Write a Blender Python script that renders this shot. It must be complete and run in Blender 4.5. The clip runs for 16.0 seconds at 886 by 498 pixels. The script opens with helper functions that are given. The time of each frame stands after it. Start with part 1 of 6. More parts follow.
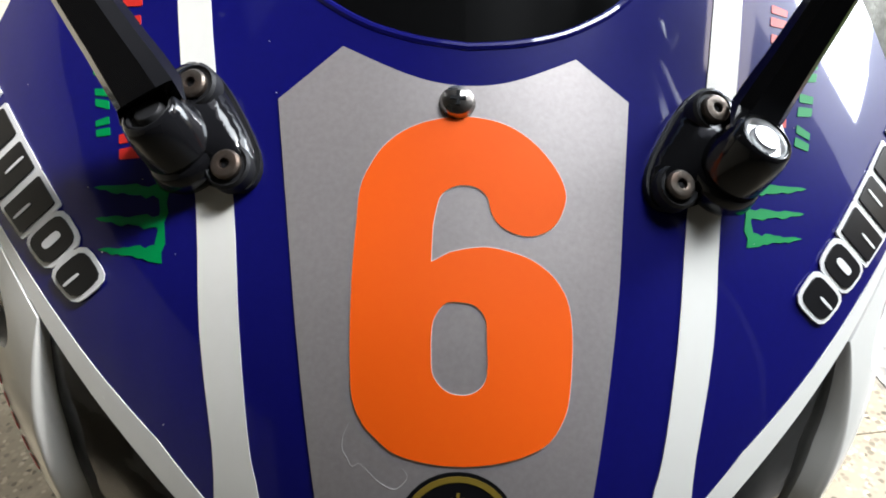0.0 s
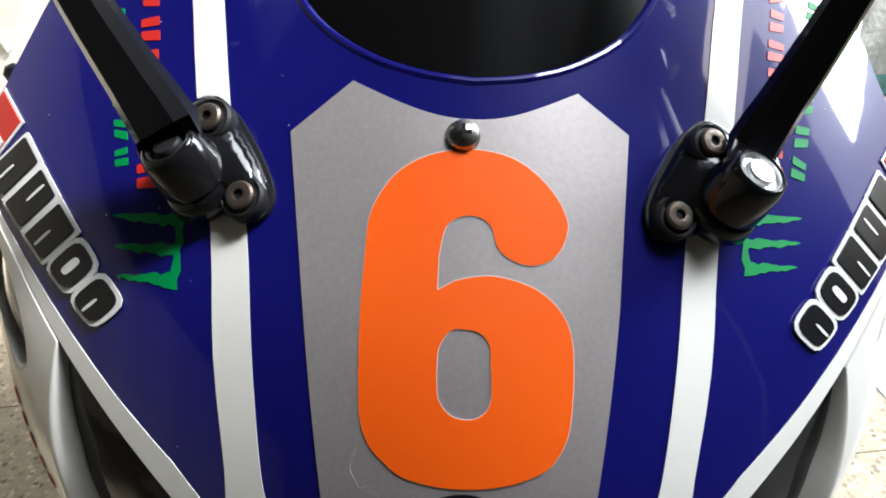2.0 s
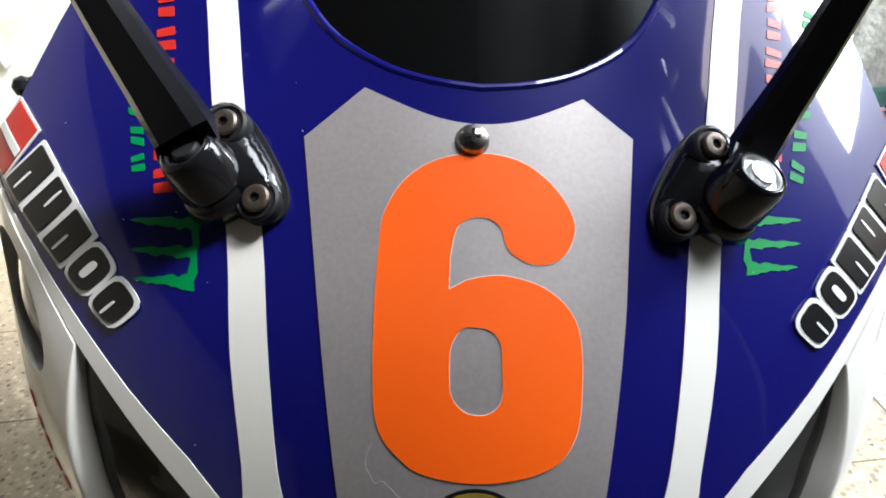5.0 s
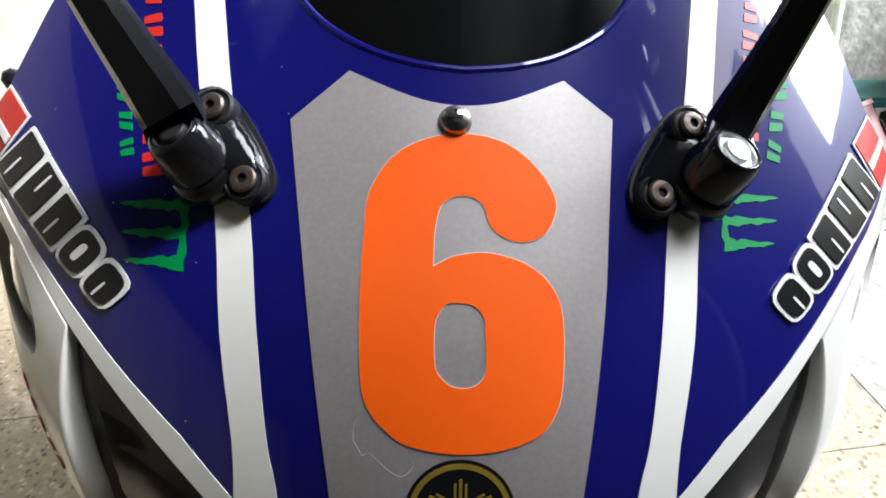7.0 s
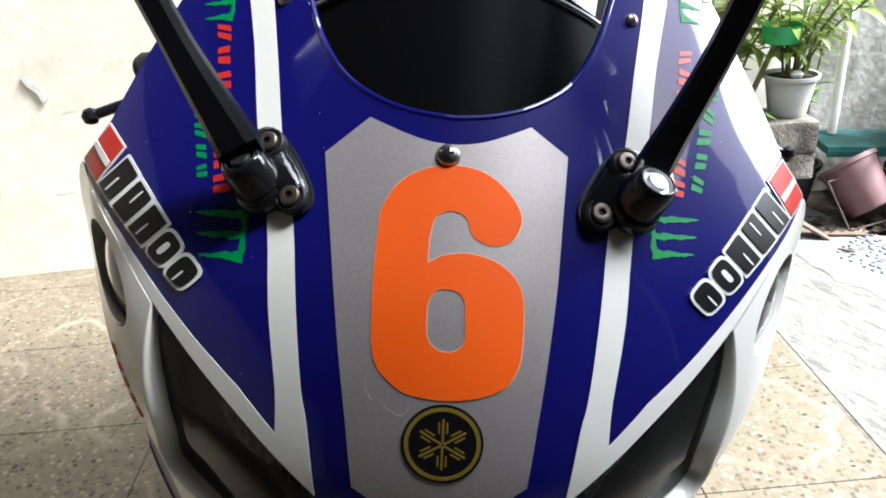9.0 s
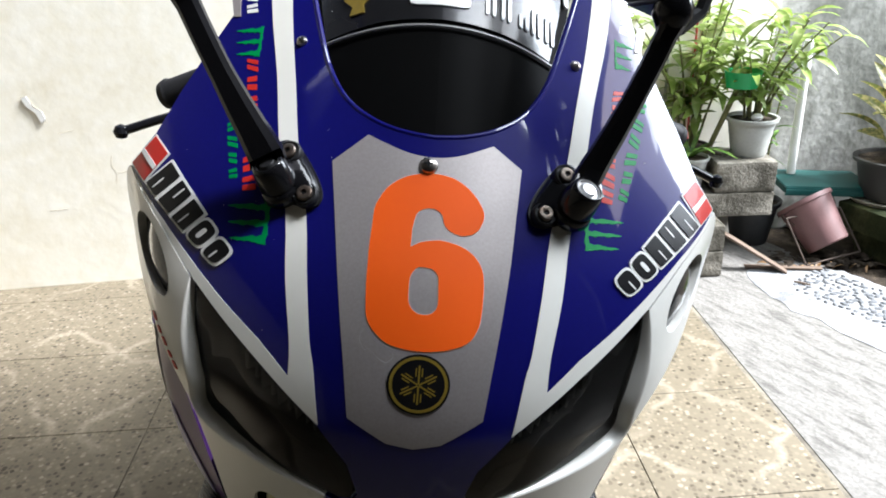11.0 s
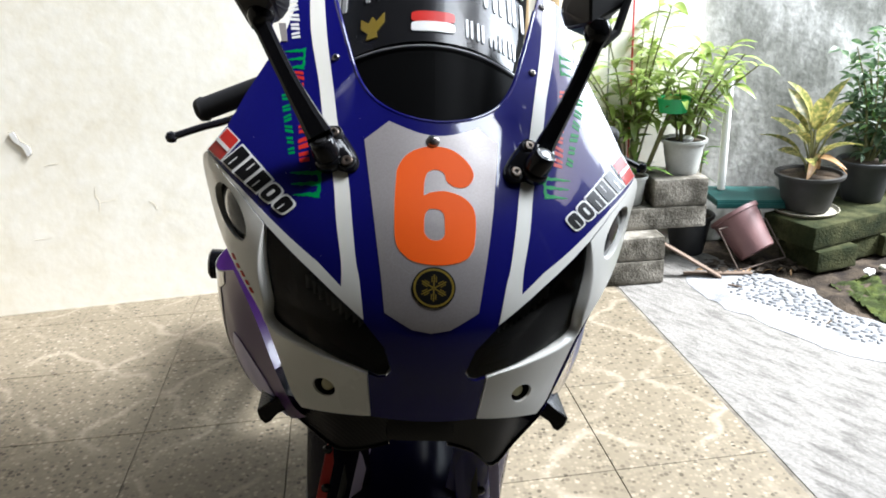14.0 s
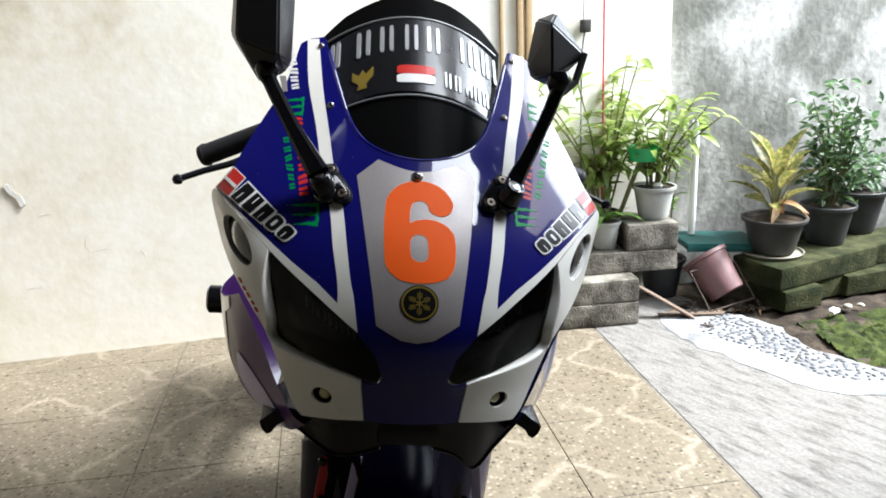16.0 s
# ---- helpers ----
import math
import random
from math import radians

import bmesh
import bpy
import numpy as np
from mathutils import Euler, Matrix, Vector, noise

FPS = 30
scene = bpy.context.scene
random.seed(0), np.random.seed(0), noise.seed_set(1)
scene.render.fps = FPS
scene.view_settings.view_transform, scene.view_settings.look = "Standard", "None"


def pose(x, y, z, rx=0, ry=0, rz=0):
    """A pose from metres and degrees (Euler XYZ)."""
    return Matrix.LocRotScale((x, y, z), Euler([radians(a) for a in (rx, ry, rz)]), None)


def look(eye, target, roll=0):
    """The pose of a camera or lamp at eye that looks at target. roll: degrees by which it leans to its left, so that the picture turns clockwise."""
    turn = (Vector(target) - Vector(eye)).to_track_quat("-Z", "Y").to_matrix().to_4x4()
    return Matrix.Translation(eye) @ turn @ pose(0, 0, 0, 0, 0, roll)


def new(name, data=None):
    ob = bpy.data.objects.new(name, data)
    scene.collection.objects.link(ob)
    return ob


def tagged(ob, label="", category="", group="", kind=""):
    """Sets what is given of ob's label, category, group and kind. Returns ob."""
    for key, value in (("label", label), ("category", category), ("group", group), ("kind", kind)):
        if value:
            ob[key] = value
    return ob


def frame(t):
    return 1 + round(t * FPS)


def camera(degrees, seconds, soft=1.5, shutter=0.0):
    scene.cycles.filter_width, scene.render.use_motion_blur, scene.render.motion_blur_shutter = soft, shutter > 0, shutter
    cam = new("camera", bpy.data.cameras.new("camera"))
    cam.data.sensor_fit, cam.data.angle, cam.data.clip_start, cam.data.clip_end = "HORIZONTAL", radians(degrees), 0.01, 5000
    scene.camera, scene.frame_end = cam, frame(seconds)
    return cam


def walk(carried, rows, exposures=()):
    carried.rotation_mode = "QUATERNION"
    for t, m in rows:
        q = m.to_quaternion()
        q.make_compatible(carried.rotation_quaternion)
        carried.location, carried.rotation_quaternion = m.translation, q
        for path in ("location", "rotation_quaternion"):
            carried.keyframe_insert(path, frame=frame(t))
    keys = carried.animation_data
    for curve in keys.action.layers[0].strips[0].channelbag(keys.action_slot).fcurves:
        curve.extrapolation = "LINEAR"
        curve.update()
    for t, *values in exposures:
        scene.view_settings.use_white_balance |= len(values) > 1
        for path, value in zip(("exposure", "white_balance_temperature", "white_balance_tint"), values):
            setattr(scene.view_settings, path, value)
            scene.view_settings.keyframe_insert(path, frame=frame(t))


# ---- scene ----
cam = camera(61.0, 16.0, 1.8)
PATH = [
    (0, (0.0645, 0.0428, 1.0775), (-0.0606, 1.7666, 0.0711), -4.44),
    (0.5, (0.0657, 0.0424, 1.0788), (-0.0690, 1.7638, 0.0693), -4.65),
    (1, (0.0697, 0.0398, 1.0830), (-0.0573, 1.7652, 0.0795), -4.37),
    (1.5, (0.0675, 0.0386, 1.0853), (-0.0580, 1.7719, 0.0954), -4.26),
    (2, (0.0653, 0.0376, 1.0872), (-0.0737, 1.7779, 0.1114), -4.43),
    (2.5, (0.0661, 0.0345, 1.0857), (-0.0755, 1.7750, 0.1106), -4.46),
    (3, (0.0632, 0.0321, 1.0879), (-0.0745, 1.7809, 0.1273), -4.41),
    (3.5, (0.0610, 0.0293, 1.0893), (-0.0666, 1.7880, 0.1455), -4.30),
    (3.7, (0.0594, 0.0298, 1.0912), (-0.0700, 1.7776, 0.1276), -4.49),
    (5.8, (0.0597, 0.0275, 1.0844), (-0.0575, 1.7933, 0.1526), -4.45),
    (6, (0.0553, 0.0275, 1.0866), (-0.0320, 1.7942, 0.1532), -4.02),
    (6.5, (0.0553, 0.0255, 1.0802), (-0.0271, 1.7814, 0.1263), -4.45),
    (7, (0.0631, 0.0191, 1.0828), (-0.0440, 1.7760, 0.1331), -4.78),
    (7.5, (0.0688, -0.0017, 1.0909), (-0.0540, 1.7689, 0.1692), -4.39),
    (8, (0.0741, -0.0238, 1.0973), (-0.0548, 1.7572, 0.1965), -4.11),
    (8.5, (0.0760, -0.0442, 1.1053), (-0.0679, 1.7469, 0.2270), -4.16),
    (9, (0.0812, -0.0769, 1.1111), (-0.0721, 1.7264, 0.2597), -4.05),
    (9.2, (0.0881, -0.0856, 1.1247), (-0.0846, 1.6965, 0.2336), -4.34),
    (11.3, (0.0892, -0.2084, 1.1325), (-0.0030, 1.6362, 0.3649), -1.74),
    (11.5, (0.0883, -0.2167, 1.1324), (-0.0275, 1.6241, 0.3592), -2.04),
    (12, (0.0786, -0.2246, 1.1312), (-0.0283, 1.6096, 0.3412), -2.14),
    (12.5, (0.0625, -0.2689, 1.1411), (0.0217, 1.5747, 0.3669), -2.14),
    (13, (0.0518, -0.3263, 1.1431), (0.0409, 1.5239, 0.3838), -2.44),
    (13.5, (0.0506, -0.3834, 1.1369), (0.0739, 1.4707, 0.3875), -2.39),
    (14, (0.0495, -0.4217, 1.1364), (0.0779, 1.4581, 0.4541), -2.17),
    (14.5, (0.0413, -0.4533, 1.1357), (0.0828, 1.4526, 0.5308), -2.24),
    (15, (0.0386, -0.4831, 1.1330), (0.0808, 1.4337, 0.5638), -2.38),
    (15.5, (0.0389, -0.5035, 1.1307), (0.0869, 1.4162, 0.5716), -2.37),
    (16, (0.0438, -0.5237, 1.1366), (0.1279, 1.3974, 0.5869), -2.29),
]
walk(cam, [(t, look(eye, target, roll)) for t, eye, target, roll in PATH], exposures=[(0, 1.8, 6220, 10), (3.5, 1.9, 6220, 10), (7.0, 1.87, 6220, 10), (9.0, 1.64, 6120, 10), (12.0, 1.4, 6080, 10), (14.5, 1.42, 6060, 10), (16, 1.31, 6120, 10)])

# ---- light and sky ----
world = bpy.data.worlds.new("sky")
scene.world = world
world.use_nodes = True
wn = world.node_tree.nodes
sky = wn.new("ShaderNodeTexSky")
sky.sky_type, sky.sun_disc = "NISHITA", False
sky.sun_elevation, sky.sun_rotation = radians(50), radians(91)
sky.dust_density = 4.0
world.node_tree.links.new(sky.outputs[0], wn["Background"].inputs[0])
wn["Background"].inputs[1].default_value = 0.07
sun = new("sun", bpy.data.lights.new("sun", "SUN"))
sun.data.energy, sun.data.angle, sun.data.color = 5.0, radians(10), (1.0, 0.985, 0.98)
sun.matrix_world = look((6.4, -0.1, 7.66), (0, 0, 0))

# unseen area lamps added as sky fill: over the garden, the cowl and past the drive
for name, place, wide, deep_, watts in (
    ("sky_fill", Matrix.Translation((1.78, 0.74, 2.72)) @ Matrix.Rotation(radians(15), 4, "Z") @ Matrix.Translation((1.1, 0.6, 0)), 2.2, 1.2, 30),
    ("sky_fill", Matrix.Translation((0.98, 0.36, 2.72)), 0.7, 0.8, 13),
    ("sky_fill", Matrix.Translation((3.4, 2.05, 2.6)) @ Matrix.Rotation(radians(90), 4, "Y"), 2.0, 1.6, 82),
):
    fill_lamp = new(name, bpy.data.lights.new(name, "AREA"))
    fill_lamp.data.shape, fill_lamp.data.size, fill_lamp.data.size_y, fill_lamp.data.energy = "RECTANGLE", wide, deep_, watts
    fill_lamp.data.color = (0.92, 0.97, 1.0)
    fill_lamp.matrix_world = place

# ---- small helpers ----


def material(name, color, rough=0.5, metal=0.0, coat=0.0, grain=0.0, scale=40.0, bump=0.0, second=None, big=6.0, amount=0.5, ior=1.5):
    """A surface with fine grain, broad stains towards a second colour, and fine relief."""
    m = bpy.data.materials.new(name)
    m.use_nodes = True
    n, l = m.node_tree.nodes, m.node_tree.links
    b = n["Principled BSDF"]
    b.inputs["Roughness"].default_value, b.inputs["Metallic"].default_value = rough, metal
    b.inputs["Coat Weight"].default_value, b.inputs["Coat Roughness"].default_value = coat, 0.04
    b.inputs["IOR"].default_value = ior
    b.inputs["Base Color"].default_value = (*color, 1)
    co = n.new("ShaderNodeTexCoord")
    fine = n.new("ShaderNodeTexNoise")
    fine.inputs["Scale"].default_value, fine.inputs["Detail"].default_value = scale, 6
    l.new(co.outputs["Object"], fine.inputs["Vector"])
    broad = n.new("ShaderNodeTexNoise")
    broad.inputs["Scale"].default_value, broad.inputs["Detail"].default_value = big, 5
    l.new(co.outputs["Object"], broad.inputs["Vector"])
    if second:
        ramp = n.new("ShaderNodeValToRGB")
        ramp.color_ramp.elements[0].position, ramp.color_ramp.elements[1].position = 0.38, 0.68
        ramp.color_ramp.elements[0].color, ramp.color_ramp.elements[1].color = (*color, 1), (*[c + amount * (s - c) for c, s in zip(color, second)], 1)
        l.new(broad.outputs[0], ramp.inputs[0])
        last = ramp.outputs[0]
    else:
        rgb = n.new("ShaderNodeRGB")
        rgb.outputs[0].default_value = (*color, 1)
        last = rgb.outputs[0]
    if grain:
        mix = n.new("ShaderNodeMix")
        mix.data_type, mix.blend_type = "RGBA", "OVERLAY"
        mix.inputs[0].default_value = grain
        l.new(last, mix.inputs[6])
        l.new(fine.outputs[0], mix.inputs[7])
        last = mix.outputs[2]
    l.new(last, b.inputs["Base Color"])
    rr = n.new("ShaderNodeMapRange")
    rr.inputs[3].default_value, rr.inputs[4].default_value = max(rough - 0.08, 0.02), min(rough + 0.1, 1)
    l.new(broad.outputs[0], rr.inputs[0])
    l.new(rr.outputs[0], b.inputs["Roughness"])
    if bump:
        bp = n.new("ShaderNodeBump")
        bp.inputs["Strength"].default_value, bp.inputs["Distance"].default_value = bump, 0.004
        l.new(fine.outputs[0], bp.inputs["Height"])
        l.new(bp.outputs[0], b.inputs["Normal"])
    return m


def finish(bm, angle=0.6):
    bmesh.ops.recalc_face_normals(bm, faces=bm.faces)
    for f in bm.faces:
        f.smooth = True
    for e in bm.edges:
        if len(e.link_faces) == 2 and e.calc_face_angle(0) > angle:
            e.smooth = False


def part(name, bm, mat, parent=None, label="", angle=0.6, clean=True):
    """One mesh object out of a bmesh, under a thing or a part."""
    if clean:
        finish(bm, angle)
    me = bpy.data.meshes.new(name)
    bm.to_mesh(me)
    bm.free()
    me.materials.append(mat)
    ob = new(name, me)
    ob.parent = parent
    if label:
        tagged(ob, label)
    return ob


def thing(name, label, category, m=None, group="", kind=""):
    ob = new(name)
    ob.empty_display_size = 0.05
    if m is not None:
        ob.matrix_world = m
    return tagged(ob, label, category, group, kind)


def box(x0, x1, y0, y1, z0, z1, bevel=0.0, bm=None, m=None, seg=2):
    bm2 = bmesh.new()
    bmesh.ops.create_cube(bm2, size=1)
    bmesh.ops.scale(bm2, vec=(x1 - x0, y1 - y0, z1 - z0), verts=bm2.verts)
    bmesh.ops.translate(bm2, vec=((x0 + x1) / 2, (y0 + y1) / 2, (z0 + z1) / 2), verts=bm2.verts)
    if bevel:
        bmesh.ops.bevel(bm2, geom=bm2.edges[:], offset=bevel, segments=seg, affect="EDGES", profile=0.6)
    if m is not None:
        bmesh.ops.transform(bm2, matrix=m, verts=bm2.verts)
    return join(bm, bm2)


def join(bm, bm2):
    if bm is None:
        return bm2
    me = bpy.data.meshes.new("joined")
    bm2.to_mesh(me)
    bm2.free()
    bm.from_mesh(me)
    bpy.data.meshes.remove(me)
    return bm


def lathe(profile, segs=28, m=None, bm=None):
    """Rings (radius, height) turned round z."""
    b2 = bmesh.new()
    rings = []
    for r, z in profile:
        rings.append([b2.verts.new((max(r, 1e-5) * math.cos(a), max(r, 1e-5) * math.sin(a), z)) for a in [2 * math.pi * i / segs for i in range(segs)]])
    for a, b in zip(rings, rings[1:]):
        for i in range(segs):
            b2.faces.new((a[i], a[(i + 1) % segs], b[(i + 1) % segs], b[i]))
    b2.faces.new(rings[0][::-1])
    b2.faces.new(rings[-1])
    if m is not None:
        bmesh.ops.transform(b2, matrix=m, verts=b2.verts)
    return join(bm, b2)


def along(a, b):
    """A pose at a whose z points to b."""
    a, b = Vector(a), Vector(b)
    return Matrix.Translation(a) @ (b - a).to_track_quat("Z", "Y").to_matrix().to_4x4()


def rod(a, b, r0, r1=None, segs=12, bm=None, cap=0.15):
    d = (Vector(b) - Vector(a)).length
    r1 = r0 if r1 is None else r1
    return lathe([(r0 * 0.8, 0), (r0, r0 * cap), (r1, d - r1 * cap), (r1 * 0.8, d)], segs, along(a, b), bm)


def tube(pts, radii, segs=10, bm=None, flat=1.0):
    """A tube along smooth points with changing radius."""
    b2 = bmesh.new()
    rings = []
    pts = [Vector(p) for p in pts]
    for i, p in enumerate(pts):
        d = (pts[min(i + 1, len(pts) - 1)] - pts[max(i - 1, 0)]).normalized()
        q = d.to_track_quat("Z", "Y").to_matrix()
        r = radii[i] if isinstance(radii, (list, tuple)) else radii
        rings.append([b2.verts.new(p + q @ Vector((r * math.cos(a), r * flat * math.sin(a), 0))) for a in [2 * math.pi * k / segs for k in range(segs)]])
    for a, b in zip(rings, rings[1:]):
        for k in range(segs):
            b2.faces.new((a[k], a[(k + 1) % segs], b[(k + 1) % segs], b[k]))
    b2.faces.new(rings[0][::-1])
    b2.faces.new(rings[-1])
    return join(bm, b2)


def smooth_line(pts, n=4, closed=False):
    """Catmull-Rom through points of any dimension."""
    k, res = len(pts), []
    for i in range(k if closed else k - 1):
        g = lambda j: np.array(pts[j % k] if closed else pts[min(max(j, 0), k - 1)], float)
        p0, p1, p2, p3 = g(i - 1), g(i), g(i + 1), g(i + 2)
        for s in range(n):
            t = s / n
            res.append(tuple(0.5 * (2 * p1 + (p2 - p0) * t + (2 * p0 - 5 * p1 + 4 * p2 - p3) * t * t + (3 * p1 - p0 - 3 * p2 + p3) * t ** 3)))
    if not closed:
        res.append(tuple(pts[-1]))
    return res


def hermite(xs, ys, x):
    x = min(max(x, xs[0]), xs[-1])
    d = [(ys[i + 1] - ys[i]) / (xs[i + 1] - xs[i]) for i in range(len(xs) - 1)]
    s = [d[0]] + [(a + b) / 2 for a, b in zip(d, d[1:])] + [d[-1]]
    i = next((j for j in range(len(xs) - 1) if x <= xs[j + 1]), len(xs) - 2)
    h = xs[i + 1] - xs[i]
    t = (x - xs[i]) / h
    return (2 * t ** 3 - 3 * t * t + 1) * ys[i] + (t ** 3 - 2 * t * t + t) * h * s[i] + (3 * t * t - 2 * t ** 3) * ys[i + 1] + (t ** 3 - t * t) * h * s[i + 1]


# ---- the cowl's form: depth as a function of width and height, in the motorcycle's own axes ----
COWL_Z = [0.62, 0.72, 0.76, 0.8, 0.84, 0.88, 0.92, 0.96, 1.0, 1.05, 1.12, 1.19]
COWL_Y = [0.224, 0.2, 0.1985, 0.1965, 0.1998, 0.2175, 0.2459, 0.2841, 0.3226, 0.368, 0.4322, 0.503]

RIDGE_Z = [0.72, 0.76, 0.8, 0.85, 0.9, 0.94, 0.98, 1.05, 1.12]
RIDGE_X = [0.12, 0.138, 0.155, 0.166, 0.178, 0.203, 0.212, 0.178, 0.165]


def cowl(x, z):
    bend = hermite([0.7, 0.78, 0.86, 0.94, 1.04], [2.5, 2.75, 2.25, 1.87, 1.95], z)
    past = max(0, abs(x) - hermite(RIDGE_Z, RIDGE_X, z))
    return Vector((x, hermite(COWL_Z, COWL_Y, z) + bend * x * x + 1.2 * x ** 4 + 9 * past * past, z))


def screen(x, z):
    """The windscreen: a plane that leans back, bent round its own axis; z is the height on the middle line."""
    d = 4.2 * x * x
    return Vector((x, 0.332 + 1.06 * (z - 0.99) + 0.687 * d, z - 0.727 * d))


def drape(loops, form=cowl, lift=0.0, thick=0.0006, step=0.008):
    """Fills flat loops of (x, z), cuts the sheet fine, lays it on a form, lifts it and gives it thickness."""
    bm = bmesh.new()
    edges = []
    for loop in loops:
        vs = [bm.verts.new((x, 0, z)) for x, z in loop]
        edges += [bm.edges.new((vs[i], vs[(i + 1) % len(vs)])) for i in range(len(vs))]
    bmesh.ops.triangle_fill(bm, use_beauty=True, use_dissolve=False, edges=edges, normal=(0, -1, 0))
    for axis in (0, 2):
        lo, hi = min(v.co[axis] for v in bm.verts), max(v.co[axis] for v in bm.verts)
        for i in range(int(lo / step), int(hi / step) + 1):
            at, no = [0, 0, 0], [0, 0, 0]
            at[axis], no[axis] = i * step + 0.0001, 1
            if lo < at[axis] < hi:
                bmesh.ops.bisect_plane(bm, geom=bm.verts[:] + bm.edges[:] + bm.faces[:], dist=1e-6, plane_co=at, plane_no=no)
    e = 0.0008
    back = {}
    for v in bm.verts:
        x, z = v.co.x, v.co.z
        p = form(x, z)
        n = (form(x + e, z) - form(x - e, z)).cross(form(x, z + e) - form(x, z - e)).normalized()
        v.co = p + n * (lift(abs(x), z) if callable(lift) else lift)
        back[v] = n
    top = bm.faces[:]
    norm = [back[v] for v in bm.verts]
    count = len(norm)
    ext = bmesh.ops.extrude_face_region(bm, geom=top)
    bm.verts.index_update()
    moved = [g for g in ext["geom"] if isinstance(g, bmesh.types.BMVert)]
    near = {tuple(round(c, 7) for c in v.co): n for v, n in zip(list(bm.verts)[:count], norm)}
    for v in moved:
        n = near.get(tuple(round(c, 7) for c in v.co), Vector((0, -1, 0)))
        v.co -= n * thick
    return bm


def mirrored(loop, side):
    return [(side * x, z) for x, z in loop]


def both(loop):
    """A loop over both halves out of its right half, which starts and ends on the middle line."""
    return loop + [(-x, z) for x, z in loop[::-1] if abs(x) > 1e-6]


def quad_at(c, along_v, across_v):
    (x, z), (ax, az), (bx, bz) = c, along_v, across_v
    return [(x - ax - bx, z - az - bz), (x + ax - bx, z + az - bz), (x + ax + bx, z + az + bz), (x - ax + bx, z - az + bz)]


def rounded(loop, r=0.3, n=3):
    """Cuts the corners of a loop round."""
    res = []
    k = len(loop)
    for i in range(k):
        a, b, c = (np.array(loop[j % k]) for j in (i - 1, i, i + 1))
        p, q = b + (a - b) * r, b + (c - b) * r
        for s in range(n + 1):
            t = s / n
            res.append(tuple((1 - t) ** 2 * p + 2 * t * (1 - t) * b + t * t * q))
    return res


def shrink(loop, d):
    k = len(loop)
    area = sum(loop[i][0] * loop[(i + 1) % k][1] - loop[(i + 1) % k][0] * loop[i][1] for i in range(k))
    s = 1 if area > 0 else -1
    res = []
    for i in range(k):
        a, b, c = (np.array(loop[j % k]) for j in (i - 1, i, i + 1))
        e1, e2 = (b - a) / np.linalg.norm(b - a), (c - b) / np.linalg.norm(c - b)
        n1, n2 = np.array((-e1[1], e1[0])) * s, np.array((-e2[1], e2[0])) * s
        n = (n1 + n2) / max(np.linalg.norm(n1 + n2) ** 2 / 2, 0.5)
        res.append(tuple(b + n * d))
    return res


# ---- materials ----
blue = material("blue_paint", (0.0052, 0.0052, 0.112), 0.3, 0.0, 1.0, 0.12, 300, 0, (0.0066, 0.0066, 0.127), 9)
blue.node_tree.nodes["Principled BSDF"].inputs["Specular IOR Level"].default_value = 0.07
blue.node_tree.nodes["Principled BSDF"].inputs["Coat IOR"].default_value = 1.48
white = material("white_paint", (0.80, 0.785, 0.73), 0.3, 0.0, 0.7, 0.06, 200, 0, (0.74, 0.72, 0.65), 8)
silver = material("silver_film", (0.36, 0.328, 0.32), 0.42, 0.38, 0.15, 0.15, 500, 0.01, (0.345, 0.313, 0.306), 14)
silver_scuff = material("scuff", (0.45, 0.43, 0.43), 0.7, 0.0, 0, 0.3, 300, 0.05)
orange = material("orange_film", (1.0, 0.122, 0.002), 0.55, 0.0, 0.0, 0.05, 300, 0, (0.98, 0.126, 0.003), 10)
black_gloss = material("black_plastic", (0.007, 0.007, 0.008), 0.11, 0.0, 0.0, 0.1, 90, 0)
black_matt = material("black_rubber", (0.014, 0.014, 0.015), 0.55, 0.0, 0.0, 0.2, 150, 0.1)
shell_black = material("shell_plastic", (0.014, 0.014, 0.015), 0.36, 0.0, 0.0, 0.15, 150, 0.03)
screen_black = material("screen_black", (0.004, 0.004, 0.004), 0.34, 0.0, 0.0, 0.1, 60, 0)
plate_black = material("plate_black", (0.010, 0.010, 0.011), 0.25, 0.0, 0.12, 0.1, 120, 0.02)
plate_grey = material("plate_grey", (0.4, 0.4, 0.4), 0.42, 0.3, 0.3, 0.1, 200, 0)
steel = material("steel", (0.38, 0.36, 0.34), 0.28, 1.0, 0, 0.2, 250, 0.03, (0.2, 0.15, 0.11), 60, 0.6)
rust = material("worn_bolt", (0.15, 0.13, 0.11), 0.42, 0.85, 0, 0.3, 400, 0.08, (0.1, 0.05, 0.03), 120)
cap_metal = material("cap_metal", (0.5, 0.5, 0.5), 0.36, 0.9, 0, 0.15, 300, 0.02)
chrome = material("chrome", (0.75, 0.75, 0.76), 0.08, 1.0)
red_film = material("red_film", (0.5, 0.022, 0.015), 0.4, 0.0, 0.1, 0.05, 200, 0)
green_film = material("green_film", (0.001, 0.22, 0.055), 0.5, 0.0, 0.0, 0.1, 200, 0)
white_film = material("white_film", (0.75, 0.74, 0.72), 0.35, 0.0, 0.3, 0.05, 200, 0)
black_film = material("black_film", (0.006, 0.006, 0.007), 0.3, 0.0, 0.1, 0.1, 200, 0)
gold = material("gold_film", (0.30, 0.21, 0.03), 0.35, 0.3, 0.3, 0.2, 200, 0.05)
lilac = material("lilac_film", (0.44, 0.40, 0.62), 0.3, 0, 0.25, 0.08, 200, 0, (0.36, 0.32, 0.52), 8)
purple = material("purple_film", (0.05, 0.013, 0.10), 0.3, 0, 0.25, 0.08, 200, 0, (0.06, 0.018, 0.11), 8)
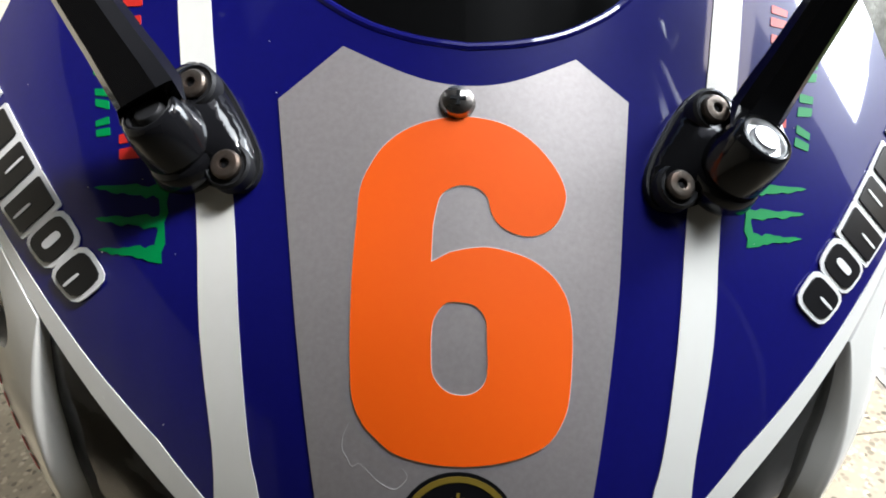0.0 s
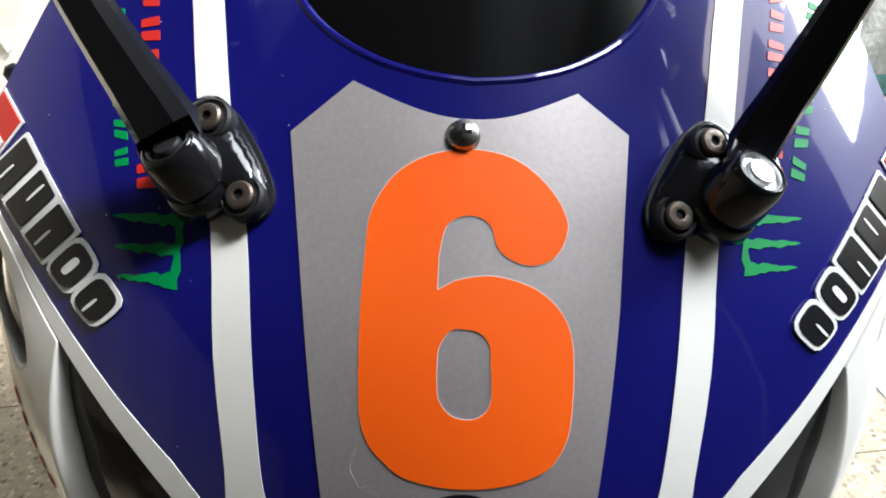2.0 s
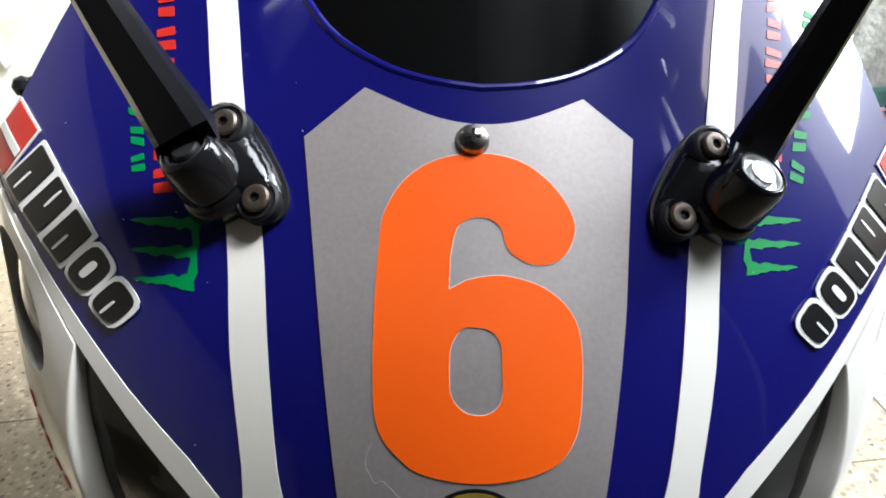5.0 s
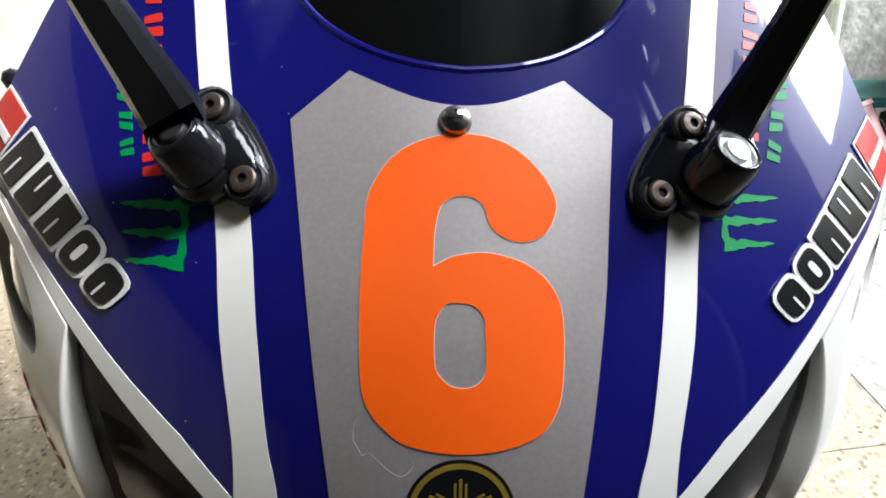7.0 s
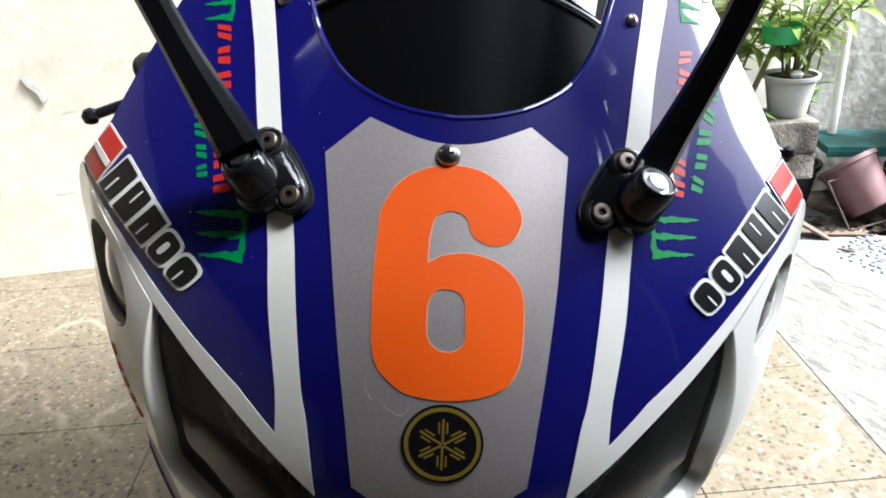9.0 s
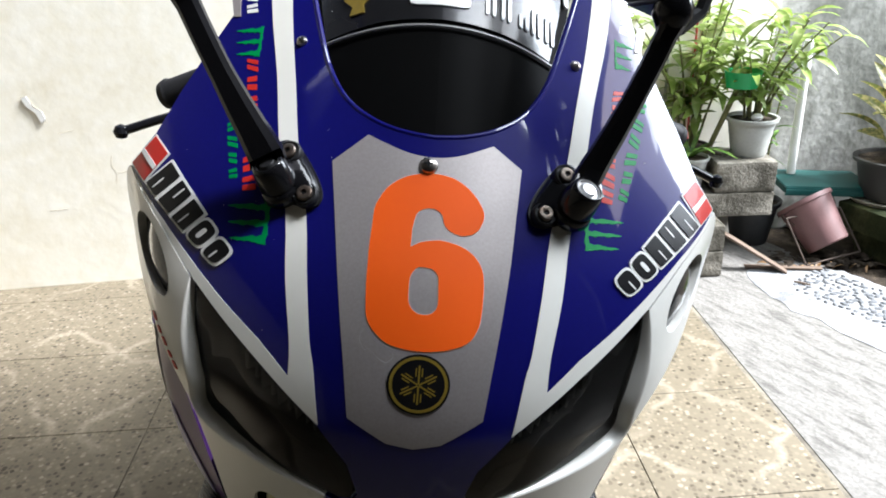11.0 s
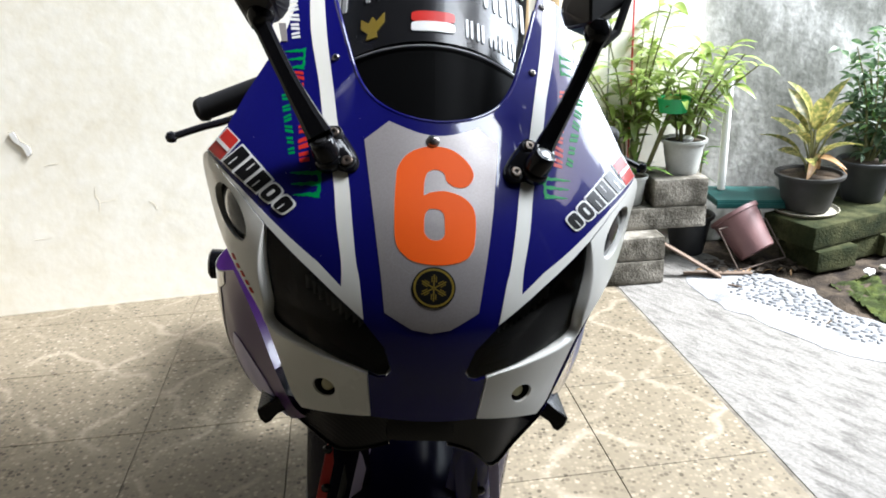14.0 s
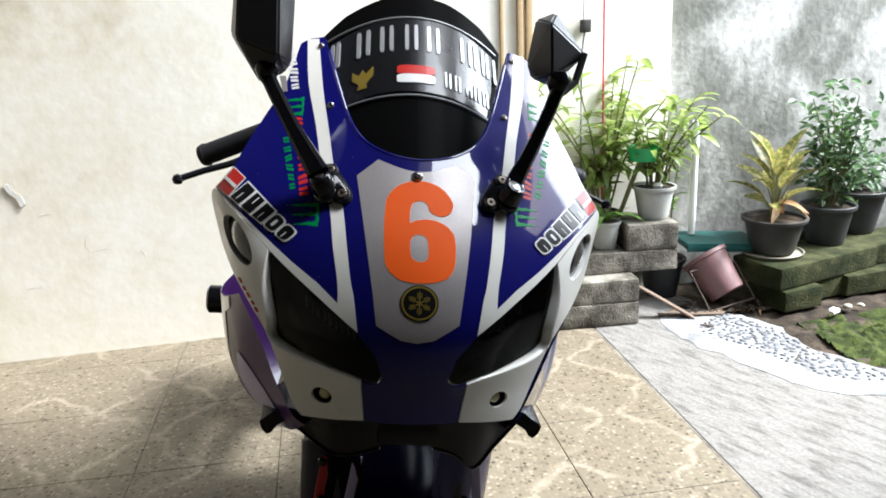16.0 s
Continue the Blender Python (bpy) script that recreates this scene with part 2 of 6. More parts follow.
navy = material("navy_paint", (0.003, 0.003, 0.014), 0.25, 0.0, 0.0, 0.1, 120, 0)
carbon = material("carbon_film", (0.0028, 0.0028, 0.0034), 0.2, 0.0, 0.15, 0.2, 90, 0.05)
tyre_mat = material("tyre_rubber", (0.018, 0.018, 0.018), 0.75, 0, 0, 0.3, 80, 0.3)


def clear_lens(name, tint):
    """Thin tinted plastic: looks through, with gloss on top."""
    m = bpy.data.materials.new(name)
    m.use_nodes = True
    n, l = m.node_tree.nodes, m.node_tree.links
    tr, gl, fr, mx = n.new("ShaderNodeBsdfTransparent"), n.new("ShaderNodeBsdfGlossy"), n.new("ShaderNodeFresnel"), n.new("ShaderNodeMixShader")
    tr.inputs[0].default_value = (*tint, 1)
    gl.inputs["Roughness"].default_value = 0.03
    fr.inputs[0].default_value = 1.3
    l.new(fr.outputs[0], mx.inputs[0])
    l.new(tr.outputs[0], mx.inputs[1])
    l.new(gl.outputs[0], mx.inputs[2])
    l.new(mx.outputs[0], n["Material Output"].inputs[0])
    return m


lens_mat = clear_lens("smoked_lens", (0.42, 0.41, 0.4))
reflector_mat = material("reflector_metal", (0.9, 0.9, 0.89), 0.34, 0.35, 0, 0.1, 200, 0)
lens_dark = material("dark_glass", (0.02, 0.02, 0.022), 0.06, 0.2, 0.8)
lamp_glass = material("lamp_glass", (0.75, 0.70, 0.42), 0.2, 0, 0.6)


def carbon_weave(m):
    n, l = m.node_tree.nodes, m.node_tree.links
    w = n.new("ShaderNodeTexWave")
    w.inputs["Scale"].default_value, w.bands_direction = 130, "DIAGONAL"
    co = n.new("ShaderNodeTexCoord")
    l.new(co.outputs["Object"], w.inputs["Vector"])
    bp = n.new("ShaderNodeBump")
    bp.inputs["Strength"].default_value, bp.inputs["Distance"].default_value = 0.4, 0.001
    l.new(w.outputs[0], bp.inputs["Height"])
    l.new(bp.outputs[0], n["Principled BSDF"].inputs["Normal"])


carbon_weave(carbon)

for m, level in ((carbon, 0.15), (navy, 0.06), (black_gloss, 0.3), (black_matt, 0.25), (screen_black, 0.006), (orange, 0.2), (green_film, 0.15), (red_film, 0.25), (plate_black, 0.3), (tyre_mat, 0.2), (purple, 0.25), (lilac, 0.3), (black_film, 0.3)):
    m.node_tree.nodes["Principled BSDF"].inputs["Specular IOR Level"].default_value = level

# ---- the motorcycle, leaning on its side stand ----
LEAN_DEG, YAW_DEG = 7.0, 3.5
BIKE = Matrix.Rotation(radians(YAW_DEG), 4, "Z") @ Matrix.Rotation(radians(LEAN_DEG), 4, "Y") @ Matrix.Translation((-0.0432, 0, 0))
bike = thing("motorcycle", "blue and white sport motorcycle with racing stickers, leaning on its stand", "motorcycle", BIKE)

# upper cowl, right half from the bottom of the nose up to the screen's rim
LAMP_TOP = [(0.0347, 0.7881), (0.0429, 0.8111), (0.0637, 0.8347), (0.0828, 0.848), (0.1089, 0.8651), (0.1363, 0.8817), (0.1605, 0.8969)]
LAMP_LOW = [(0.1635, 0.8641), (0.1572, 0.8275), (0.1518, 0.802), (0.1004, 0.791), (0.0729, 0.7865), (0.0567, 0.7823)]
SIDE_EDGE = [(0.2364, 0.9446), (0.2153, 0.9711), (0.1997, 1.0022), (0.1799, 1.036), (0.1629, 1.0634), (0.1537, 1.0931), (0.147, 1.1172), (0.1359, 1.1238), (0.1175, 1.1276)]
RIM = [(0.1109, 1.1106), (0.1025, 1.0876), (0.0913, 1.0583), (0.0805, 1.0343), (0.0644, 1.0162), (0.0429, 1.0062), (0.0214, 1.0017), (0.0, 1.0001)]
half = [(0.0, 0.7352), (0.051, 0.7355), (0.0562, 0.7812), (0.0476, 0.7786), (0.0399, 0.7804)] + LAMP_TOP + [(0.1934, 0.92)] + SIDE_EDGE + RIM
upper = part("upper_cowl", drape([both(half)], thick=0.004), blue, bike, "glossy dark blue upper cowl")
# raised lip round the screen opening
rim_line = smooth_line(RIM, 4)
lip = [(-x, z) for x, z in rim_line[:-1]] + rim_line[::-1]
part("rim", tube([cowl(x, z) + Vector((0, 0.0022, 0.0006)) for x, z in lip], 0.0021, 10), blue, bike)

STRIPE_OUT = [(0.1389, 1.1228), (0.1336, 1.0736), (0.1204, 1.0262), (0.1118, 0.9882), (0.0989, 0.9475), (0.0932, 0.9134), (0.0864, 0.8811), (0.0852, 0.8609)]
STRIPE_IN = [(0.0632, 0.8353), (0.0688, 0.8691), (0.0727, 0.8832), (0.0785, 0.916), (0.0848, 0.951), (0.0967, 0.9866), (0.1046, 1.0213), (0.1153, 1.0679), (0.1244, 1.1243)]
BAND_TOP = [(0.0852, 0.8609), (0.1077, 0.8771), (0.1361, 0.892), (0.1669, 0.9094), (0.1937, 0.9245), (0.2345, 0.9431)]
BAND_LOW = [(0.1934, 0.9204), (0.1605, 0.8974), (0.1363, 0.8822), (0.1089, 0.8656), (0.0828, 0.8485)]
for s in (-1, 1):
    part("stripe", drape([mirrored(smooth_line(STRIPE_OUT, 3) + BAND_TOP[1:] + BAND_LOW + smooth_line(STRIPE_IN, 3), s)], lift=0.0004, thick=0.0006), white, upper, "off-white racing stripe")

# silver number panel with the race number
PLATE = smooth_line([(-0.0473, 0.9988), (-0.0215, 0.9918), (-0.003, 0.9896), (0.0165, 0.9912), (0.0418, 0.9982)], 5)
PLATE += [(0.0626, 0.9849), (0.0562, 0.935), (0.0462, 0.8735), (0.0425, 0.8475), (0.0165, 0.8325), (-0.001, 0.8292), (-0.0185, 0.8315), (-0.0445, 0.8445), (-0.0492, 0.874), (-0.061, 0.934), (-0.0707, 0.981)]
panel = part("number_panel", drape([PLATE], lift=0.0006, thick=0.0006), silver, bike, "brushed silver number panel")
SIX = [(-12.0, 20.7), (-11.7, 30.1), (-9.5, 37.7), (-5.1, 40.6), (-0.6, 41.4), (4.1, 40.7), (7.7, 38.2), (9.0, 34.5), (11.4, 31.4), (16.6, 28.9), (22.7, 27.9), (28.9, 28.9), (33.2, 31.5), (36.0, 35.8), (36.5, 39.8), (33.6, 45.4), (27.3, 51.7), (18.8, 56.9), (9.2, 59.7), (-2.4, 60.4), (-13.9, 58.8), (-23.2, 55.5), (-30.2, 50.8), (-35.0, 45.0), (-38.1, 38.6), (-38.9, 28.7), (-39.5, 16.8), (-39.3, 1.9), (-38.8, -6.9), (-37.6, -16.2), (-34.1, -22.5), (-29.1, -26.6), (-22.2, -30.5), (-10.7, -32.5), (0.9, -33.0), (12.4, -32.2), (22.1, -30.3), (30.0, -27.0), (35.2, -20.6), (37.2, -13.1), (38.0, 0.7), (36.8, 9.8), (32.8, 15.9), (26.8, 20.2), (19.6, 23.0), (9.4, 24.9), (1.3, 24.6), (-5.7, 23.4)]
SIX_EYE = [(-1.4, 10.7), (3.6, 9.9), (7.2, 6.7), (7.8, 1.4), (8.1, -8.0), (5.4, -12.0), (0.6, -13.5), (-5.6, -12.7), (-10.0, -9.1), (-11.1, -5.0), (-11.2, 3.7), (-9.6, 7.6), (-6.3, 10.4)]
six = [(x / 1000, 0.92 + z / 1000) for x, z in SIX[:1] + smooth_line(SIX[1:], 4)]
eye = [(x / 1000, 0.92 + z / 1000) for x, z in smooth_line(SIX_EYE, 4, True)]
part("number_edge", drape([shrink(six, -0.00022), shrink(eye, 0.00018)], lift=0.0009, thick=0.0003, step=0.006), white_film, panel)
part("race_number", drape([six, eye], lift=0.0011, thick=0.0004, step=0.006), orange, panel, "fluorescent orange number six")


def disc(cx, cz, r, n=36):
    return [(cx + r * math.cos(2 * math.pi * i / n), cz + r * 0.84 * math.sin(2 * math.pi * i / n)) for i in range(n)]


badge = part("emblem", drape([disc(-0.0007, 0.8686, 0.0202)], lift=0.0014, thick=0.0008, step=0.006), black_film, panel, "round black and gold emblem")
part("ring", drape([disc(-0.0007, 0.8686, 0.0188), disc(-0.0007, 0.8686, 0.0168)], lift=0.0017, thick=0.0004, step=0.006), gold, badge)
spokes = None
for k in range(6):
    a = math.pi / 2 + k * math.pi / 3
    u, v = (math.cos(a), 0.84 * math.sin(a)), (-math.sin(a) * 0.00055, 0.84 * math.cos(a) * 0.00055)
    spokes = join(spokes, drape([quad_at((-0.0007 + u[0] * 0.0068, 0.8686 + u[1] * 0.0068), (u[0] * 0.0062, u[1] * 0.0062), v)], lift=0.0017, thick=0.0004))
    for q in (-1, 1):
        c = (-0.0007 + u[0] * 0.0085 + q * v[0] * 3.6, 0.8686 + u[1] * 0.0085 + q * v[1] * 3.6)
        spokes = join(spokes, drape([quad_at(c, (u[0] * 0.0028, u[1] * 0.0028), (v[0] * 0.8, v[1] * 0.8))], lift=0.0017, thick=0.0004))
part("star", spokes, gold, badge)


def normal_at(x, z, form=cowl):
    e = 0.001
    return (form(x + e, z) - form(x - e, z)).cross(form(x, z + e) - form(x, z - e)).normalized()


def apart(x, z, line):
    """How far a place lies from a line of points."""
    best = 1.0
    for (x0, z0), (x1, z1) in zip(line, line[1:]):
        t = min(max(((x - x0) * (x1 - x0) + (z - z0) * (z1 - z0)) / max((x1 - x0) ** 2 + (z1 - z0) ** 2, 1e-12), 0), 1)
        best = min(best, math.hypot(x - x0 - t * (x1 - x0), z - z0 - t * (z1 - z0)))
    return best


def screw_head(x, z, r, mat, parent, name="screw", form=cowl, cross=True, base=0.0):
    p, n = form(x, z), normal_at(x, z, form)
    m = along(p + n * base, p + n * (base + 1))
    if cross:
        prof = [(r * 0.7, -0.002), (r, -0.001), (r * 1.0, r * 0.15), (r * 0.85, r * 0.5), (r * 0.5, r * 0.72), (0.0, r * 0.8)]
    else:
        prof = [(r * 0.7, -0.002), (r, -0.001), (r * 1.0, r * 0.25), (r * 0.86, r * 0.4), (r * 0.5, r * 0.46), (r * 0.36, r * 0.42), (r * 0.32, r * 0.1), (0.0, r * 0.05)]
    ob = part(name, lathe(prof, 24, m), mat, parent)
    if cross:
        bm = box(-r * 0.43, r * 0.43, -r * 0.1, r * 0.1, r * 0.6, r * 0.83, 0, None, m)
        part("slot", box(-r * 0.1, r * 0.1, -r * 0.43, r * 0.43, r * 0.6, r * 0.835, 0, bm, m), black_film, ob)
    else:
        part("socket", lathe([(r * 0.31, r * 0.05), (r * 0.31, r * 0.16), (r * 0.27, r * 0.17)], 6, m), black_matt, ob)
    return ob


chalk = smooth_line([(-0.0383, 0.8967), (-0.0402, 0.8926), (-0.0402, 0.8891), (-0.0387, 0.8872), (-0.0368, 0.8847), (-0.0343, 0.8857), (-0.0314, 0.884), (-0.0275, 0.8811), (-0.0227, 0.8793), (-0.0196, 0.8809), (-0.018, 0.8834), (-0.0196, 0.8856)], 4)
part("scratch", tube([cowl(x, z) + normal_at(x, z) * 0.0006 for x, z in chalk], [0.00006 + 0.0001 * math.sin(3 * k) ** 2 for k in range(len(chalk))], 5), silver_scuff, panel, "faint pale scuff")
specks = None
dust = random.Random(4)
for k in range(46):
    x, z = dust.uniform(-0.2, 0.2), dust.uniform(0.86, 1.08)
    if abs(x) > 0.07 and abs(x) < 0.235 - 0.7 * max(0, z - 0.95) and z > 0.8 + 0.55 * abs(x):
        r = dust.uniform(0.0001, 0.00028)
        specks = lathe([(r * 0.6, -0.0004), (r, 0.0002), (r * 0.5, 0.0005)], 6, along(cowl(x, z), cowl(x, z) + normal_at(x, z)), specks)
tagged(part("dust_specks", specks, white_film, upper), "tiny pale dust specks", kind="stuff")
tagged(screw_head(-0.0037, 0.9845, 0.0068, steel, bike), "domed steel cross-head screw")
for s in (-1, 1):
    screw_head(s * 0.1045, 1.05, 0.0042, steel, bike, "screw")
    screw_head(s * 0.1211, 1.1163, 0.004, steel, bike, "screw")

# stickers on both flanks: plain blocks and bars in their colours
for s in (-1, 1):
    A, B, C, D = (np.array(q) for q in ((0.2145, 0.9388), (0.1963, 0.9611), (0.1325, 0.922), (0.1431, 0.9071)))
    for k in range(5):
        t0, t1 = k / 5 + 0.004, (k + 1) / 5 + 0.006
        slant = 0.03
        q = [A + (D - A) * (t0 - slant), A + (D - A) * (t1 - slant), B + (C - B) * (t1 + slant), B + (C - B) * (t0 + slant)]
        q = [tuple(p) for p in q]
        r = 0.32 if k >= 3 else 0.06
        big = rounded(q, r)
        edge = part("sticker_block", drape([mirrored(big, s)], lift=0.0008 + 0.00012 * k, thick=0.0006), white_film, upper, "black lettering block with white outline")
        inner = rounded(shrink(q, 0.0017), r)
        part("fill", drape([mirrored(inner, s)], lift=0.0018, thick=0.0006), black_film, edge)
        mid = np.mean(q, axis=0)
        run, rise = (np.array(q[1]) - q[0]) * 0.5, (np.array(q[3]) - q[0]) * 0.5
        marks = [rounded(quad_at(tuple(mid + rise * (0.3 if k % 2 else -0.3) * (k != 3)), tuple(run * (0.2 if k == 3 else 0.07)), tuple(rise * 0.4)), 0.35)]
        for mark in marks:
            part("slit", drape([mirrored(mark, s)], lift=0.0021, thick=0.0005), white_film, edge)
    q = [(0.2139, 0.9705), (0.1973, 0.9621), (0.2162, 0.9393), (0.2352, 0.9452)]
    edge = part("square_sticker", drape([mirrored(q, s)], lift=0.0009, thick=0.0006), white_film, upper, "red square sticker with a thin white border")
    part("fill", drape([mirrored(shrink(q, 0.0011), s)], lift=0.0014, thick=0.0006), red_film, edge)
    c = np.mean(q, axis=0)
    part("bar", drape([mirrored(quad_at(tuple(c), (-0.0075, -0.0035), (0.0012, -0.0015)), s)], lift=0.0019, thick=0.0005), white_film, edge)

    def strokes(cx, cz, w, h):
        """Three ragged strokes that hang side by side from a short spine."""
        for k in range(3):
            rnd = random.Random(3 + k)
            z = cz - (k - 1) * h * 0.38
            top_e, low_e = [], []
            for j in range(13):
                t = j / 12
                x = cx - w * 0.5 + w * t * (1.0 - 0.08 * k)
                th = h * 0.1 * (1 - t) ** 0.6 + 0.00015
                dz = -h * 0.2 * t
                top_e.append((x, z + th * rnd.uniform(0.55, 1.1) + dz))
                low_e.append((x + 0.0006, z - th * rnd.uniform(0.5, 1.2) + dz))
            low_e[0], top_e[0] = (cx - w * 0.5, z - h * 0.13), (cx - w * 0.5, z + h * 0.13)
            part("green_stroke", drape([mirrored(top_e + low_e[::-1], s)], lift=0.0003, thick=0.0004, step=0.005), green_film, upper, "ragged green stroke")

        rnd = random.Random(9)
        spine = [(cx - w * (0.5 + 0.05 * rnd.random()), cz + h * (0.5 - j / 8)) for j in range(9)] + [(cx - w * (0.4 + 0.05 * rnd.random()), cz - h * (0.5 - j / 8)) for j in range(9)]
        part("green_stroke", drape([mirrored(spine, s)], lift=0.00025, thick=0.0004, step=0.005), green_film, upper)

    strokes(0.1265, 0.9405 if s < 0 else 0.9487, 0.031, 0.0225 if s < 0 else 0.019)
    strokes(0.1485, 1.0455 if s < 0 else 1.0585, 0.022 if s < 0 else 0.017, 0.02)

    def row(name, a, b, count, wide, fill, mat, label, skip=()):
        a, b = np.array(a), np.array(b)
        d = (b - a) / count
        n = np.array((d[1], -d[0])) / np.linalg.norm(d) * wide / 2
        for k in range(count):
            if k in skip:
                continue
            c = a + d * (k + 0.5)
            wob = random.Random(k + 11 * count)
            tall = n * wob.uniform(0.75, 1.05)
            lean_by = d * wob.uniform(-0.12, 0.12)
            a0, a1 = d * fill * wob.uniform(0.38, 0.52), d * fill * wob.uniform(0.38, 0.52)
            ring = [c - a0 - tall - lean_by, c + a1 - tall * 0.9 - lean_by, c + a1 * 0.8 + tall + lean_by, c - a0 * 0.9 + tall * 0.95 + lean_by]
            for q in ((0.0, 0.42), (0.62, 1.0)):
                bar = [ring[0] + (ring[1] - ring[0]) * q[0], ring[0] + (ring[1] - ring[0]) * q[1], ring[3] + (ring[2] - ring[3]) * q[1], ring[3] + (ring[2] - ring[3]) * q[0]]
                part(name, drape([mirrored(rounded([tuple(p) for p in bar], 0.12), s)], lift=0.0003, thick=0.0004, step=0.005), mat, upper, label if k == 0 else "")

    up = 0.0 if s < 0 else 0.009
    row("red_bar", (0.1278, 0.9535 + up), (0.1425, 1.035), 7, 0.0105, 0.8, red_film, "row of red lettering bars")
    row("green_bar", *(((0.1412, 0.958), (0.1555, 1.0115), 6, 0.0085) if s < 0 else ((0.1412, 0.9625), (0.1653, 1.0265), 6, 0.0105)), 0.72, green_film, "row of green lettering bars")
    row("pale_bar", (0.1485, 1.062 + up), (0.1605, 1.114), 6, 0.0125, 0.82, white_film, "row of pale lettering bars")
    part("grey_patch", drape([mirrored([(0.1703, 1.0758), (0.1618, 1.0769), (0.1583, 1.0594), (0.1643, 1.0584)], s)], lift=0.0008, thick=0.0005), silver, upper)

# cheeks: white panels round the lamps, with an air duct and a position lamp each
CHEEK_OUT = [(0.2358, 0.9434), (0.24, 0.9323), (0.2235, 0.8902), (0.206, 0.8642), (0.1885, 0.8449), (0.162, 0.8115), (0.1435, 0.7697), (0.129, 0.7372), (0.1183, 0.7249)]
duct_c, ax, az = (0.2007, 0.8986), (0.0165, 0.0215), (0.0115, -0.0075)


def deep(x, z):
    """How far the lamp's lens lies under the cowl's form."""
    return 0.003 + 0.007 * min(max((x - 0.08) / 0.06, 0), 1) * min(max((0.93 - 0.15 * x - z) / 0.05, 0), 1)


# the cheek's edge beside the lamp, and the same edge set off outwards
LAMP_SIDE = smooth_line([(0.1628, 0.898)] + LAMP_LOW, 6)
CHEEK_IN = []
for k, (x, z) in enumerate(LAMP_SIDE):
    (x0, z0), (x1, z1) = LAMP_SIDE[max(k - 1, 0)], LAMP_SIDE[min(k + 1, len(LAMP_SIDE) - 1)]
    t, run = k / (len(LAMP_SIDE) - 1), math.hypot(x1 - x0, z1 - z0)
    w = 0.0004 + 0.0055 * min(t / 0.2, 1) * (1 - 0.75 * t)
    CHEEK_IN.append((x - (z1 - z0) / run * w, z + (x1 - x0) / run * w))


def flange(side):
    """The smooth roll from the cheek down to the lamp's lens."""
    bm = bmesh.new()
    rings = []
    for q in (0.0, 0.2, 0.42, 0.64, 0.84, 1.0):
        ring = []
        for (x0, z0), (x1, z1) in zip(CHEEK_IN, LAMP_SIDE):
            x, z = x0 + (x1 - x0) * q, z0 + (z1 - z0) * q
            d = 0.001 - (deep(x1, z1) + 0.004) * q ** 3.2
            ring.append(bm.verts.new(cowl(side * x, z) + normal_at(side * x, z) * d))
        rings.append(ring)
    for r0, r1 in zip(rings, rings[1:]):
        for k in range(len(r0) - 1):
            bm.faces.new((r0[k], r0[k + 1], r1[k + 1], r1[k]))
    bmesh.ops.recalc_face_normals(bm, faces=bm.faces[:])
    return bm


def collar(loop, d0, d1):
    """A wall that runs in from a loop on the cowl."""
    bm = bmesh.new()
    rings = []
    for d in (d0, (d0 + d1) / 2, d1):
        rings.append([bm.verts.new(cowl(x, z) - normal_at(x, z) * d) for x, z in loop])
    for r0, r1 in zip(rings, rings[1:]):
        for k in range(len(loop)):
            bm.faces.new((r0[k], r0[(k + 1) % len(loop)], r1[(k + 1) % len(loop)], r1[k]))
    return bm


